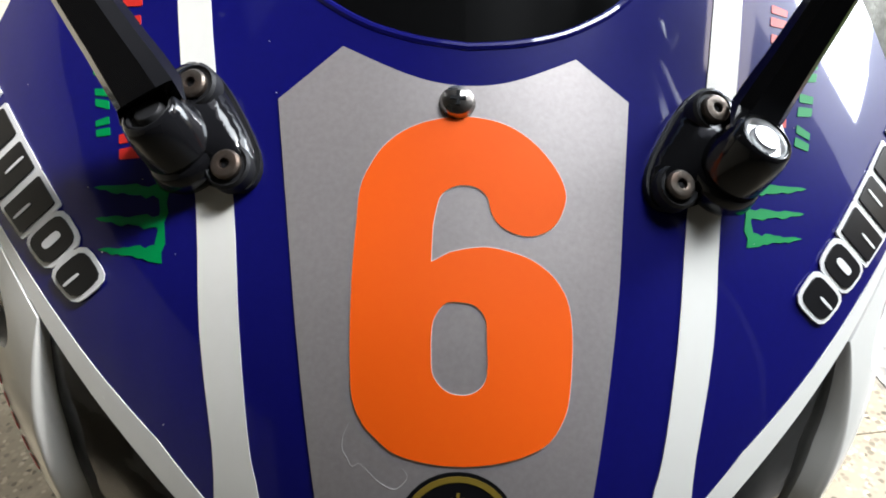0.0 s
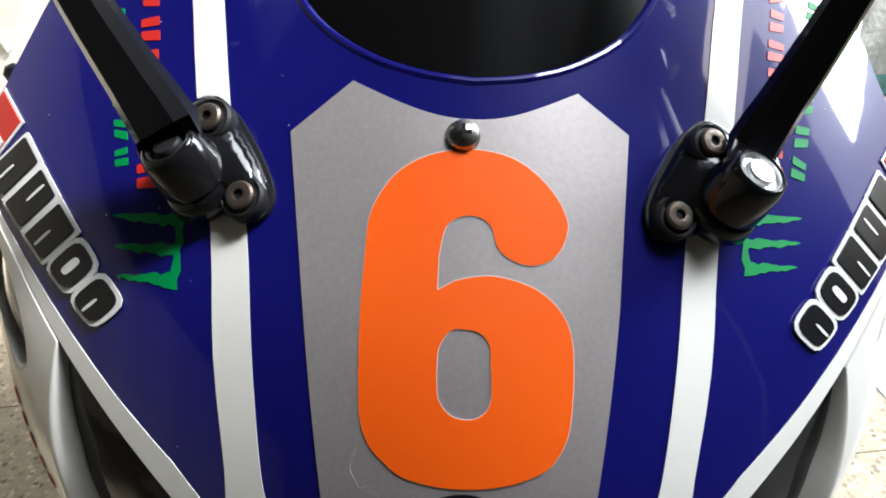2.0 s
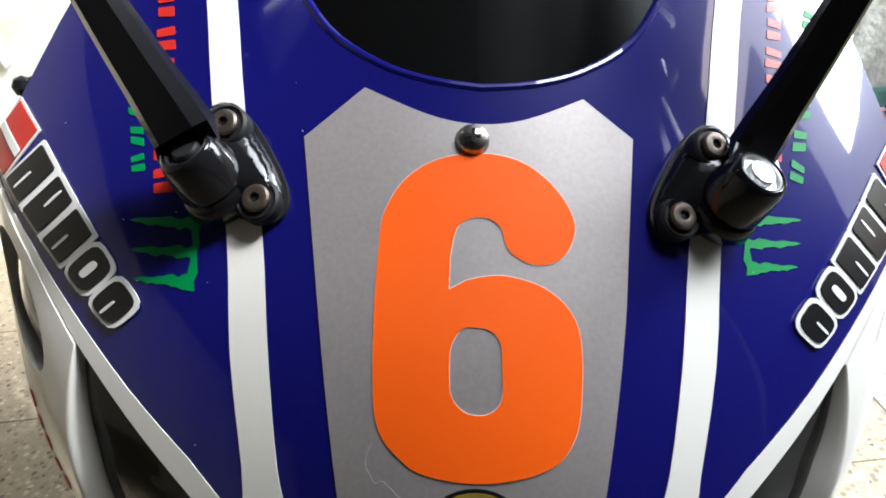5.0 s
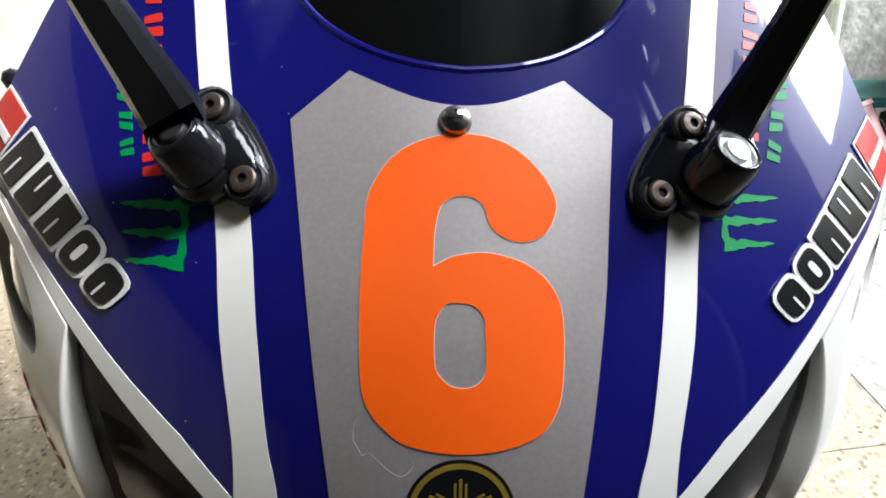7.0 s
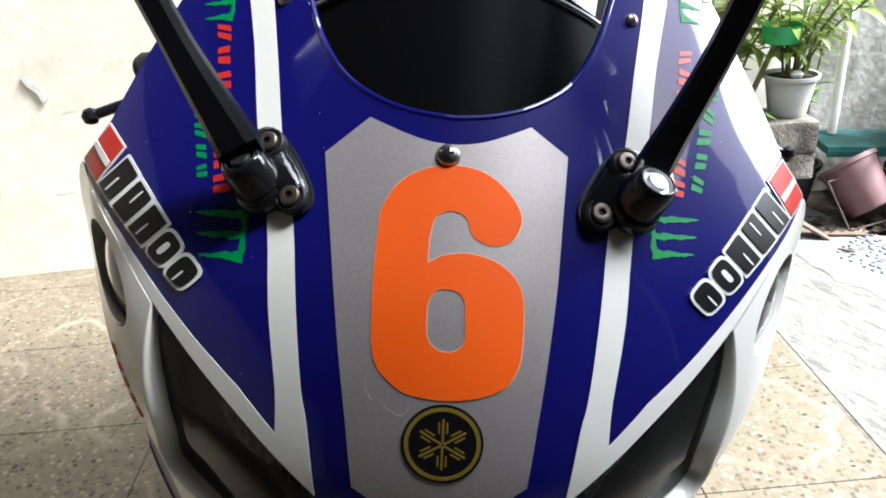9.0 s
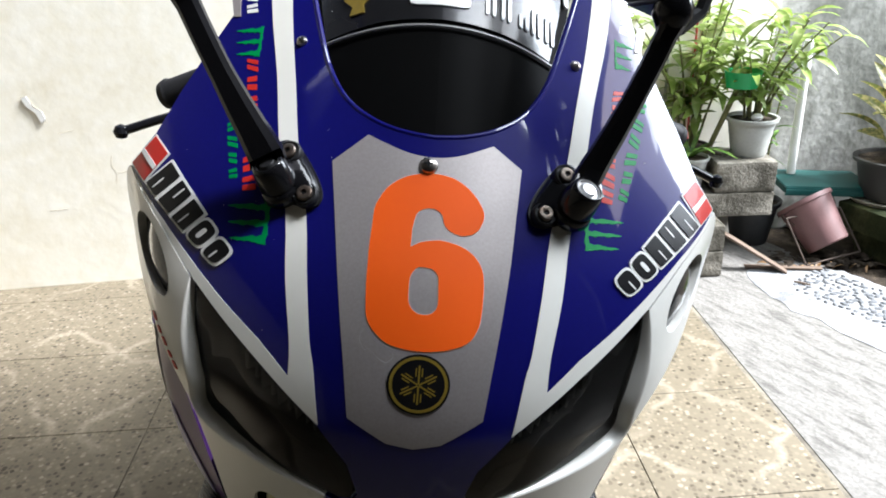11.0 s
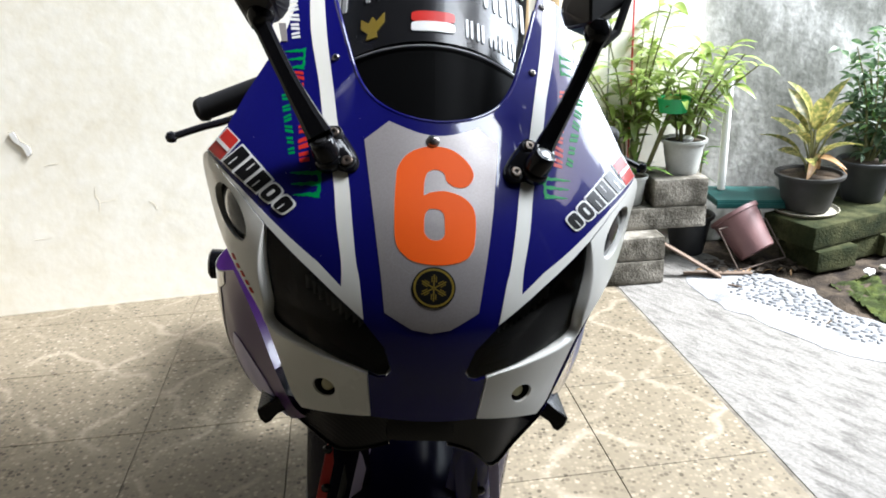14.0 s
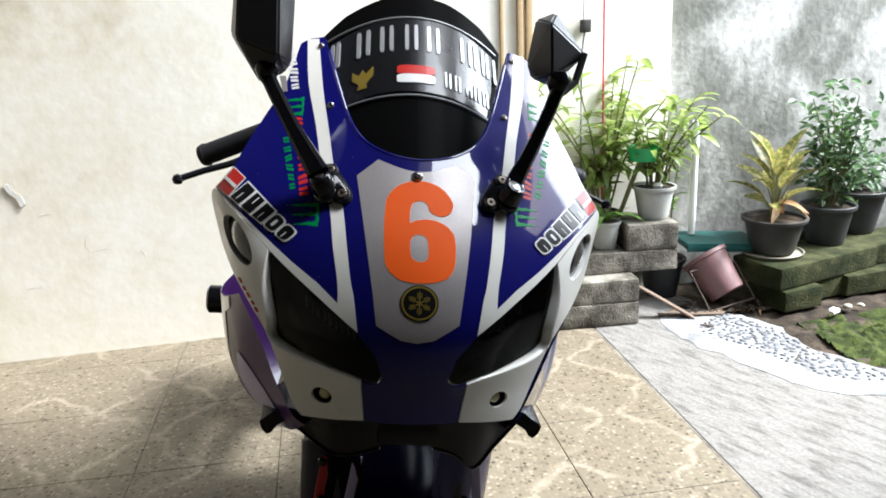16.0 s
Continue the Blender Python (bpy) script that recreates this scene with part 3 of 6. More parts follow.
for s in (-1, 1):
    duct = [(duct_c[0] + ax[0] * math.cos(a) + az[0] * math.sin(a), duct_c[1] + ax[1] * math.cos(a) + az[1] * math.sin(a)) for a in [2 * math.pi * i / 28 for i in range(28)]]
    hole = disc(0.0971, 0.7552, 0.011, 24)
    outline = [(0.0515, 0.7361)] + CHEEK_IN[::-1] + [(0.1933, 0.9197)] + smooth_line(CHEEK_OUT, 3)
    cheek = part("cheek_panel", drape([mirrored(outline, s), mirrored(duct, s), mirrored(hole, s)], lift=0.001, thick=0.003, step=0.006), white, bike, "white side panel of the cowl")
    part("lamp_flange", flange(s), white, cheek, "", 1.2)
    bezel = part("duct", drape([mirrored(shrink(duct, -0.001), s)], lift=-0.0055, thick=0.004), black_gloss, cheek, "dark glossy air duct")
    part("duct_wall", collar(mirrored(duct, s), 0.0, 0.013), white, bezel)
    part("duct_lens", drape([mirrored([(duct_c[0] + 0.86 * ax[0] * math.cos(a) + 0.8 * az[0] * math.sin(a) - 0.001, duct_c[1] + 0.86 * ax[1] * math.cos(a) + 0.8 * az[1] * math.sin(a)) for a in [2 * math.pi * i / 24 for i in range(24)]], s)], lift=lambda x, z: -0.0012 - 9 * ((x - duct_c[0]) ** 2 + (z - duct_c[1]) ** 2), thick=0.003, step=0.004), lens_dark, bezel, "dark glossy lens")
    lamp = part("position_lamp", drape([mirrored(disc(0.0971, 0.7552, 0.0118, 24), s)], lift=-0.011, thick=0.003, step=0.005), black_gloss, cheek, "small round position lamp")
    part("lamp_ring", collar(mirrored(disc(0.0971, 0.7552, 0.0113, 24), s), 0.0, 0.012), black_matt, lamp)
    p, n = cowl(s * 0.0971, 0.7552), normal_at(s * 0.0971, 0.7552)
    face = (n + Vector((0, -0.7, 0.25))).normalized()
    part("bulb", lathe([(0.0062, -0.007), (0.007, -0.003), (0.0066, 0.0), (0.0052, 0.0016), (0.003, 0.0023), (0.0, 0.0025)], 22, along(p - n * 0.0062, p - n * 0.0062 + face)), lamp_glass, lamp, "clear yellowish bulb")
    # headlamp: dark bowl, bright ribs, smoked lens
    shape = [(0.0362, 0.7897)] + LAMP_TOP[1:-1] + LAMP_SIDE + [(0.0481, 0.7797), (0.0402, 0.7816)]
    head = part("headlamp", drape([mirrored(shape, s)], lift=-0.042, thick=0.003, step=0.012), black_matt, bike, "slanted headlamp behind a smoked lens")
    wall = bmesh.new()
    rings = [[wall.verts.new(cowl(s * x, z) - normal_at(s * x, z) * (deep(x, z) if d == 0 else d)) for x, z in shape] for d in (0, 0.044)]
    for k in range(len(shape)):
        wall.faces.new((rings[0][k], rings[0][(k + 1) % len(shape)], rings[1][(k + 1) % len(shape)], rings[1][k]))
    part("housing", wall, black_matt, head)
    for k in range(9):
        t = k / 8
        x, z = 0.071 + 0.056 * t, 0.829 + 0.0265 * t
        h = 0.0065 + 0.003 * math.sin(3.1 * t)
        part("reflector_rib", drape([mirrored([(x - 0.0021, z + 0.004), (x + 0.0016, z + 0.0065), (x + -0.0007 + 0.001 * t, z - h), (x - 0.0015, z - h)], s)], lift=-0.0105 - 0.006 * t - 0.002 * (k % 2), thick=0.012, step=0.02), reflector_mat, head)
    guide = smooth_line([(0.1482, 0.8468), (0.1366, 0.8265), (0.1152, 0.813), (0.0908, 0.8047), (0.0667, 0.7963)], 5)
    part("light_guide", tube([cowl(s * x, z) - normal_at(s * x, z) * (deep(x, z) + 0.009) for x, z in guide], 0.0016, 8), lens_dark, head)
    part("eyelid", drape([mirrored([(0.0505, 0.7851), (0.1006, 0.7996), (0.137, 0.8122), (0.1444, 0.8209), (0.1504, 0.8412), (0.1372, 0.8233), (0.1007, 0.8144), (0.0604, 0.8022)], s)], lift=lambda x, z: -deep(x, z) - 0.006, thick=0.003, step=0.01), black_gloss, head)
    part("lens", drape([mirrored(shrink(shape, 0.0008), s)], lift=lambda x, z: -deep(x, z) + 0.0012, thick=0.0004, step=0.007), lens_mat, head, "smoked clear lens")

    if s < 0:
        for x, z, w in ((0.1935, 0.8575, 0.003), (0.188, 0.851, 0.0025), (0.1825, 0.8455, 0.003), (0.177, 0.839, 0.0025), (0.1725, 0.833, 0.003)):
            part("red_script_bar", drape([mirrored(rounded(quad_at((x, z), (-0.6 * w, -0.8 * w), (0.0016, -0.0006)), 0.3), s)], lift=0.0016, thick=0.0004), red_film, cheek, "small red script mark")

# windscreen with the bent registration plate on it
SCREEN = [(0.0, 0.9881), (0.0486, 0.9945), (0.0802, 1.023), (0.095, 1.0515), (0.1076, 1.0892), (0.1188, 1.1355), (0.1253, 1.1719), (0.0938, 1.1829), (0.047, 1.189), (0.0, 1.1908)]
part("windscreen", drape([both(SCREEN)], screen, 0, 0.003, 0.01), screen_black, bike, "black windscreen")
PLATE2 = [(0.0, 1.0712), (0.048, 1.071), (0.0914, 1.0691), (0.1026, 1.1086), (0.1087, 1.1523), (0.0567, 1.1576), (0.0, 1.1593)]
tag = part("registration_plate", drape([both(PLATE2)], screen, 0.002, 0.0018, 0.008), plate_black, bike, "black registration plate bent round the windscreen")
for zz, w in ((1.0665, 0.0965), (1.1598, 0.116)):
    part("ridge", tube([screen(w * (i / 20 - 1), zz) + Vector((0, -0.002, 0.002)) for i in range(41)], 0.0013, 6), plate_grey, tag)


def plate_bar(x0, x1, z0, z1, mat=plate_grey, name="raised_bar", label=""):
    loop = rounded([(x0, z0), (x1, z0), (x1, z1), (x0, z1)], 0.22)
    part(name, drape([loop], screen, 0.0034, 0.0016, 0.01), mat, tag, label)


for x0 in (-0.109, -0.0755, -0.0465, -0.0155, 0.0125, 0.057, 0.077, 0.0955):
    w = 0.012 if x0 < -0.1 else 0.0165
    plate_bar(x0, x0 + 0.0048, 1.119, 1.150, label="pressed light-grey character bar")
    plate_bar(x0 + w - 0.0048, x0 + w, 1.119, 1.150, label="pressed light-grey character bar")
for x0 in (0.034, 0.047, 0.0625, 0.074, 0.087):
    z1 = 1.0985 if x0 != 0.0625 else 1.09
    plate_bar(x0, x0 + 0.003, 1.0805, z1)
    plate_bar(x0 + 0.0055, x0 + 0.0085, 1.0805, z1)
plate_bar(-0.0255, 0.0215, 1.0905, 1.1005, red_film, "flag_half", "red half of a flag")
plate_bar(-0.0255, 0.0215, 1.0805, 1.0903, white_film, "flag_half", "white half of a flag")
part("crest", drape([[(-0.0726, 1.0799), (-0.061, 1.0802), (-0.0625, 1.0859), (-0.0543, 1.0939), (-0.0544, 1.1035), (-0.0625, 1.0966), (-0.0668, 1.1023), (-0.0711, 1.0964), (-0.0793, 1.1029), (-0.0793, 1.0932), (-0.0711, 1.0857)]], screen, 0.0034, 0.0014, 0.01), gold, tag, "golden crest")

# mirrors on folding stalks
HULL_L = [(-0.2103, 1.1739), (-0.2133, 1.1232), (-0.2074, 1.1125), (-0.1815, 1.0735), (-0.1565, 1.0855), (-0.1490, 1.0969), (-0.1470, 1.1641), (-0.1540, 1.1982), (-0.1850, 1.2099)]
HULL_R = [(0.1215, 1.1660), (0.1415, 1.1750), (0.1815, 1.1320), (0.1480, 1.1040), (0.1460, 1.0940), (0.1235, 1.1010), (0.1165, 1.1174)]
CREST_L = [(-0.203, 0.312, 1.18), (-0.2045, 0.312, 1.119), (-0.16, 0.31, 1.105), (-0.161, 0.31, 1.185), (-0.183, 0.312, 1.2)]
CREST_R = [(0.1305, 0.309, 1.163), (0.1375, 0.307, 1.108)]
for s, out, root_p, top_p, cap_p, cap_d, hull, crest in (
    (-1, 0.003, (-0.1166, 0.3015, 0.9899), (-0.1733, 0.3250, 1.0842), (-0.1127, 0.2926, 0.9829), (-0.39, -0.36, 0.85), HULL_L, CREST_L),
    (1, -0.0045, (0.1092, 0.3030, 0.9925), (0.1480, 0.3130, 1.0950), (0.1055, 0.2856, 0.985), (0.30, -0.44, 0.85), HULL_R, CREST_R),
):
    mir = new("mirror")
    mir.parent = bike
    foot = [(0.1012, 0.9872), (0.0928, 0.9858), (0.0833, 0.9785), (0.0726, 0.9654), (0.0719, 0.9575), (0.0782, 0.9527), (0.0923, 0.9532), (0.1095, 0.9572), (0.1176, 0.967), (0.1134, 0.9795)]
    foot = mirrored(smooth_line([(x + out, z) for x, z in foot], 3, True), s)
    inner_foot = shrink(foot, 0.0015)

    def wedge(x, z):
        """Rounded edges, a slope towards the stalk and a swell round the boss."""
        edge = apart(x, z, [(abs(fx), fz) for fx, fz in inner_foot + inner_foot[:1]])
        q = max(0, 1 - edge / 0.008)
        x = abs(x) - out
        swell = math.exp(-((x - 0.101) ** 2 + (z - 0.962) ** 2) / 0.00014)
        return 0.0065 + 0.16 * max(0, z - 0.944) - 0.006 * q ** 3 + 0.01 * swell * (1 - q)

    part("gasket", drape([shrink(foot, 0.0002)], lift=0.003, thick=0.003), black_matt, mir)
    base = part("foot", drape([inner_foot], lift=wedge, thick=0.006, step=0.0024), black_gloss, mir, "glossy black mirror foot", 1.3)
    cap, d = Vector(cap_p), Vector(cap_d).normalized()
    ln = 0.034
    c = cap - d * ln
    part("boss", lathe([(0.008, 0.0), (0.0135, ln * 0.08), (0.0158, ln * 0.2), (0.0152, ln * 0.32), (0.0142, ln * 0.4), (0.0132, ln * 0.415), (0.0132, ln * 0.43), (0.0138, ln * 0.445), (0.0134, ln * 0.65), (0.0129, ln - 0.008), (0.0122, ln - 0.004), (0.0112, ln - 0.0014), (0.0104, ln - 0.0002), (0.0097, ln), (0.0093, ln - 0.0004), (0.0092, ln - 0.003)], 36, along(c, cap)), black_gloss, mir, "", 0.9)
    part("pivot_cap", lathe([(0.0091, -0.004), (0.0091, -0.0008), (0.0086, -0.0004), (0.008, -0.0008), (0.0078, -0.0022), (0.0058, -0.0022), (0.0055, -0.0006), (0.005, 0.0), (0.0, 0.0004)], 28, along(cap, cap + d)), cap_metal if s > 0 else black_matt, mir, "round pivot cap")
    for x, z, h in ((0.0943 + out, 0.9775, 0.0138), (0.0814 + out, 0.9582, 0.0088)):
        part("bolt_seat", lathe([(0.0088, -0.006), (0.0088, 0.0), (0.0078, 0.0012), (0.0068, 0.0004)], 20, along(cowl(s * x, z) + normal_at(s * x, z) * (h - 0.001), cowl(s * x, z) + normal_at(s * x, z))), black_matt, mir)
        screw_head(s * x, z, 0.0056, rust, mir, "bolt", cross=False, base=h)
    a, b = Vector(root_p), Vector(top_p)
    # a flattened bar with chamfered edges that widens towards the boss
    line = b - a
    wide = line.cross(Vector((0, 1, 0))).normalized()
    face = wide.cross(line).normalized()
    bar = bmesh.new()
    rings = []
    for k in range(13):
        t = -0.045 + 1.045 * k / 12
        w = (0.0114 - 0.0034 * min(max(t, 0) * 2, 1) if s < 0 else 0.009 - 0.0016 * min(max(t, 0) * 2, 1)) + (0.0015 if k == 12 else 0) + 0.001 * max(0, 1 - abs(t + 0.02) / 0.1)
        q = a + line * t + Vector((s * 0.002 * math.sin(math.pi * max(t, 0)), 0, 0))
        sect = [(-1, 0.35), (-0.62, 0.72), (0.0, 0.88), (0.62, 0.72), (1, 0.35), (1, -0.35), (0.62, -0.75), (-0.62, -0.75), (-1, -0.35)]
        rings.append([bar.verts.new(q + wide * w * u + face * w * 0.95 * v) for u, v in sect])
    # its root bends round the back of the pivot cap
    wide2 = d.cross(Vector((0, 1, 0))).normalized()
    face2 = wide2.cross(d).normalized()
    hug = [(-0.98, 0.1), (-0.72, 0.69), (0.0, 1.0), (0.72, 0.69), (0.98, 0.1), (0.93, 0.08), (0.6, 0.55), (-0.6, 0.55), (-0.93, 0.08)]
    rings.insert(0, [bar.verts.new(cap - d * 0.003 + wide2 * 0.0136 * u + face2 * 0.0136 * v) for u, v in hug])
    for r0, r1 in zip(rings, rings[1:]):
        for k in range(9):
            bar.faces.new((r0[k], r0[(k + 1) % 9], r1[(k + 1) % 9], r1[k]))
    bar.faces.new(rings[0][::-1])
    bar.faces.new(rings[-1])
    bmesh.ops.bevel(bar, geom=[e for e in bar.edges if e.calc_face_angle(0) > 0.3], offset=0.0012, segments=2, affect="EDGES")
    part("stalk", bar, black_gloss, mir, "glossy black mirror stalk", 0.75)
    bm = bmesh.new()
    for x, z in hull:
        bm.verts.new((x, 0.35, z))
        bm.verts.new((x, 0.336, z))
    for x, y, z in crest:
        bm.verts.new((x, y, z))
    res = bmesh.ops.convex_hull(bm, input=bm.verts[:])
    bmesh.ops.delete(bm, geom=list({g for g in res["geom_interior"] + res["geom_unused"] if isinstance(g, bmesh.types.BMVert)}), context="VERTS")
    bmesh.ops.dissolve_limit(bm, angle_limit=0.06, verts=bm.verts[:], edges=bm.edges[:])
    bmesh.ops.bevel(bm, geom=[e for e in bm.edges if e.calc_face_angle(0) > 0.2], offset=0.0022, segments=3, affect="EDGES")
    shell = part("shell", bm, shell_black, mir, "angular black mirror shell", 0.5)
    gl = bmesh.new()
    gl.faces.new([gl.verts.new((x, 0.354, z)) for x, z in shrink(hull, 0.004)])
    bmesh.ops.solidify(gl, geom=gl.faces[:], thickness=0.0015)
    part("mirror_glass", gl, chrome, shell)
    tip_h = max(hull, key=lambda q: s * q[0]) if s > 0 else min(hull, key=lambda q: q[1] - 0.2 * q[0])
    if s > 0:
        part("strut", tube([(tip_h[0] - 0.003, 0.332, tip_h[1] + 0.002), (tip_h[0] - 0.012, 0.325, tip_h[1] - 0.03), (b.x + 0.006, 0.318, b.z - 0.004)], [0.004, 0.0045, 0.006], 8), black_matt, mir)
    part("knuckle", lathe([(0.0, -0.016), (0.009, -0.012), (0.0135, -0.003), (0.0135, 0.004), (0.009, 0.012), (0.0, 0.015)], 20, Matrix.Translation(b + Vector((0, 0.004, 0.006)))), black_gloss, mir)

# handlebars, levers
for s in (-1, 1):
    end, inn = Vector((s * 0.307, 0.703, 0.930)), Vector((s * 0.17, 0.665, 0.995))
    part("grip", lathe([(0.012, -0.006), (0.0165, -0.004), (0.0185, 0.004), (0.0165, 0.008), (0.0165, 0.12), (0.013, 0.14)], 20, along(end, inn)), black_matt, bike, "black rubber grip")
    pts = [(s * 0.327, 0.603, 0.908), (s * 0.29, 0.612, 0.922), (s * 0.25, 0.62, 0.935), (s * 0.21, 0.64, 0.955), (s * 0.18, 0.66, 0.975)]
    bm = tube(smooth_line(pts, 3), 0.0062, 10, None, 0.8)
    part("lever", lathe([(0.0, -0.0085), (0.006, -0.006), (0.0085, 0.0), (0.006, 0.006), (0.0, 0.0085)], 14, Matrix.Translation(pts[0]), bm), black_gloss, bike, "black lever with a ball end")

# side fairing behind the cheeks
for s in (-1, 1):
    under = [tuple(cowl(x, z) + Vector((0, 0.012, 0))) for x, z in ((0.199, 0.834), (0.172, 0.79), (0.15, 0.744), (0.13, 0.714), (0.115, 0.706))]
    if s < 0:
        rows = [
            under,
            [(0.224, 0.375, 0.812), (0.208, 0.352, 0.768), (0.19, 0.338, 0.718), (0.164, 0.325, 0.683), (0.138, 0.315, 0.664)],
            [(0.232, 0.42, 0.81), (0.2305, 0.42, 0.764), (0.2215, 0.42, 0.718), (0.199, 0.42, 0.671), (0.165, 0.42, 0.638)],
            [(0.226, 0.55, 0.80), (0.222, 0.55, 0.765), (0.212, 0.55, 0.73), (0.19, 0.55, 0.70), (0.155, 0.55, 0.68)],
            [(0.21, 0.85, 0.80), (0.21, 0.85, 0.775), (0.2, 0.85, 0.75), (0.18, 0.85, 0.73), (0.15, 0.85, 0.71)],
        ]
    else:
        rows = [
            under,
            [(0.2, 0.37, 0.80), (0.193, 0.36, 0.772), (0.182, 0.345, 0.725), (0.165, 0.33, 0.69), (0.14, 0.32, 0.668)],
            [(0.207, 0.40, 0.79), (0.2085, 0.40, 0.758), (0.204, 0.40, 0.715), (0.188, 0.40, 0.672), (0.16, 0.40, 0.645)],
            [(0.2, 0.55, 0.78), (0.2, 0.55, 0.755), (0.196, 0.55, 0.725), (0.18, 0.55, 0.70), (0.15, 0.55, 0.68)],
            [(0.19, 0.85, 0.78), (0.19, 0.85, 0.76), (0.185, 0.85, 0.745), (0.17, 0.85, 0.73), (0.145, 0.85, 0.71)],
        ]
    fine = [smooth_line(r, 12) for r in rows]
    cols = [smooth_line([fine[r][c] for r in range(len(rows))], 12) for c in range(len(fine[0]))]
    bm = bmesh.new()
    vs = [[bm.verts.new((s * x, y, z)) for x, y, z in c] for c in cols]
    for i in range(len(vs) - 1):
        for j in range(len(vs[0]) - 1):
            bm.faces.new((vs[i][j], vs[i + 1][j], vs[i + 1][j + 1], vs[i][j + 1]))
    side = part("side_fairing", bm, blue if s > 0 else purple, bike, "purple and lilac side fairing" if s < 0 else "blue side fairing")

    def flank(u, v):
        """A place on the side fairing: u runs down, v runs back."""
        i, j = min(max(u, 0), 0.9999) * (len(cols) - 1), min(max(v, 0), 1.9999) * 24
        a, b = int(i), int(j)
        mixed = [(1 - i + a) * ((1 - j + b) * cols[a][b][k] + (j - b) * cols[a][b + 1][k]) + (i - a) * ((1 - j + b) * cols[a + 1][b][k] + (j - b) * cols[a + 1][b + 1][k]) for k in range(3)]
        return Vector((s * mixed[0], mixed[1], mixed[2]))

    def patch(loop, mat, name, label=""):
        part(name, drape([loop], flank, 0.0012 * s, 0.0008 * s, 0.05), mat, side, label)

    if s < 0:
        patch(smooth_line([(0.34, 0.5), (0.44, 0.32), (0.62, 0.25), (0.85, 0.32), (0.96, 0.48), (0.85, 0.66), (0.64, 0.68), (0.45, 0.62)], 5, True), lilac, "lilac_sticker", "pale lilac sticker")
        patch([(0.7, 0.72), (0.97, 0.56), (0.97, 0.95), (0.6, 0.9)], blue, "blue_sticker", "blue sticker")
        patch([(0.01, 0.3), (0.09, 0.38), (0.13, 0.62), (0.3, 0.74), (0.6, 0.86), (0.62, 1.2), (0.3, 1.25), (0.01, 1.25)], white, "white_edge", "thin white edge stripe")
part("slider", rod((-0.312, 0.763, 0.667), (-0.272, 0.763, 0.667), 0.0245, 0.0245, 22), black_gloss, bike, "black crash slider")
part("slider_mount", rod((-0.273, 0.763, 0.667), (-0.2, 0.763, 0.672), 0.017, 0.017, 18), black_gloss, bike, "black slider mount")

# winglets and lower lip under the nose
for s in (-1, 1):
    up = smooth_line([(0.01, 0.222, 0.73), (0.05, 0.227, 0.732), (0.09, 0.248, 0.719), (0.118, 0.273, 0.71), (0.138, 0.287, 0.708)], 4)
    lo = smooth_line([(0.03, 0.236, 0.686), (0.058, 0.24, 0.675), (0.083, 0.25, 0.652 if s > 0 else 0.669), (0.108, 0.264, 0.673 if s > 0 else 0.68), (0.136, 0.283, 0.694)], 4)
    bm = bmesh.new()
    f0 = [bm.verts.new((s * x, y, z)) for x, y, z in up]
    f1 = [bm.verts.new((s * x, y, z)) for x, y, z in lo]
    b0 = [bm.verts.new((s * x, y + 0.1, z + 0.002)) for x, y, z in up]
    b1 = [bm.verts.new((s * x, y + 0.1, z + 0.015)) for x, y, z in lo]
    for r0, r1 in ((f0, f1), (f1, b1), (b1, b0), (b0, f0)):
        for k in range(len(up) - 1):
            bm.faces.new((r0[k], r0[k + 1], r1[k + 1], r1[k]))
    bm.faces.new((f0[0], f1[0], b1[0], b0[0]))
    bm.faces.new((f0[-1], b0[-1], b1[-1], f1[-1]))
    wing = part("winglet", bm, carbon, bike, "carbon-look winglet")
    hook = bmesh.new()
    ring = [(0.133, 0.706), (0.145, 0.7085), (0.169, 0.692), (0.166, 0.681), (0.160, 0.674), (0.154, 0.677), (0.149, 0.687), (0.136, 0.692)]
    fr = [hook.verts.new((s * x, 0.283 - 0.15 * (x - 0.15), z)) for x, z in ring]
    bk_ = [hook.verts.new((s * x, 0.35, z + 0.004)) for x, z in ring]
    hook.faces.new(fr)
    hook.faces.new(bk_[::-1])
    for k in range(len(ring)):
        hook.faces.new((fr[k], fr[(k + 1) % len(ring)], bk_[(k + 1) % len(ring)], bk_[k]))
    bmesh.ops.bevel(hook, geom=hook.edges[:], offset=0.0012, segments=1, affect="EDGES")
    part("end_plate", hook, carbon, wing, "bent carbon-look end plate")
    part("edge", tube([Vector((s * x, y - 0.0012, z)) for x, y, z in lo], 0.0012, 6), black_gloss, wing)
part("under_lip", box(-0.036, 0.036, 0.224, 0.34, 0.692, 0.737, 0.012), carbon, bike, "black underside of the nose")

# fork, fender, front wheel and lower fairing
WHEEL = Vector((0, 0.50, 0.297))
part("tyre", lathe([(0.215, -0.045), (0.25, -0.056), (0.28, -0.048), (0.294, -0.025), (0.2965, 0.0), (0.294, 0.025), (0.28, 0.048), (0.25, 0.056), (0.215, 0.045)], 56, Matrix.Translation(WHEEL) @ Matrix.Rotation(radians(90), 4, "Y")), tyre_mat, bike)
part("rim_ring", lathe([(0.17, -0.035), (0.216, -0.042), (0.2165, 0.042), (0.17, 0.035)], 40, Matrix.Translation(WHEEL) @ Matrix.Rotation(radians(90), 4, "Y")), black_gloss, bike)
fender = bmesh.new()
rows = []
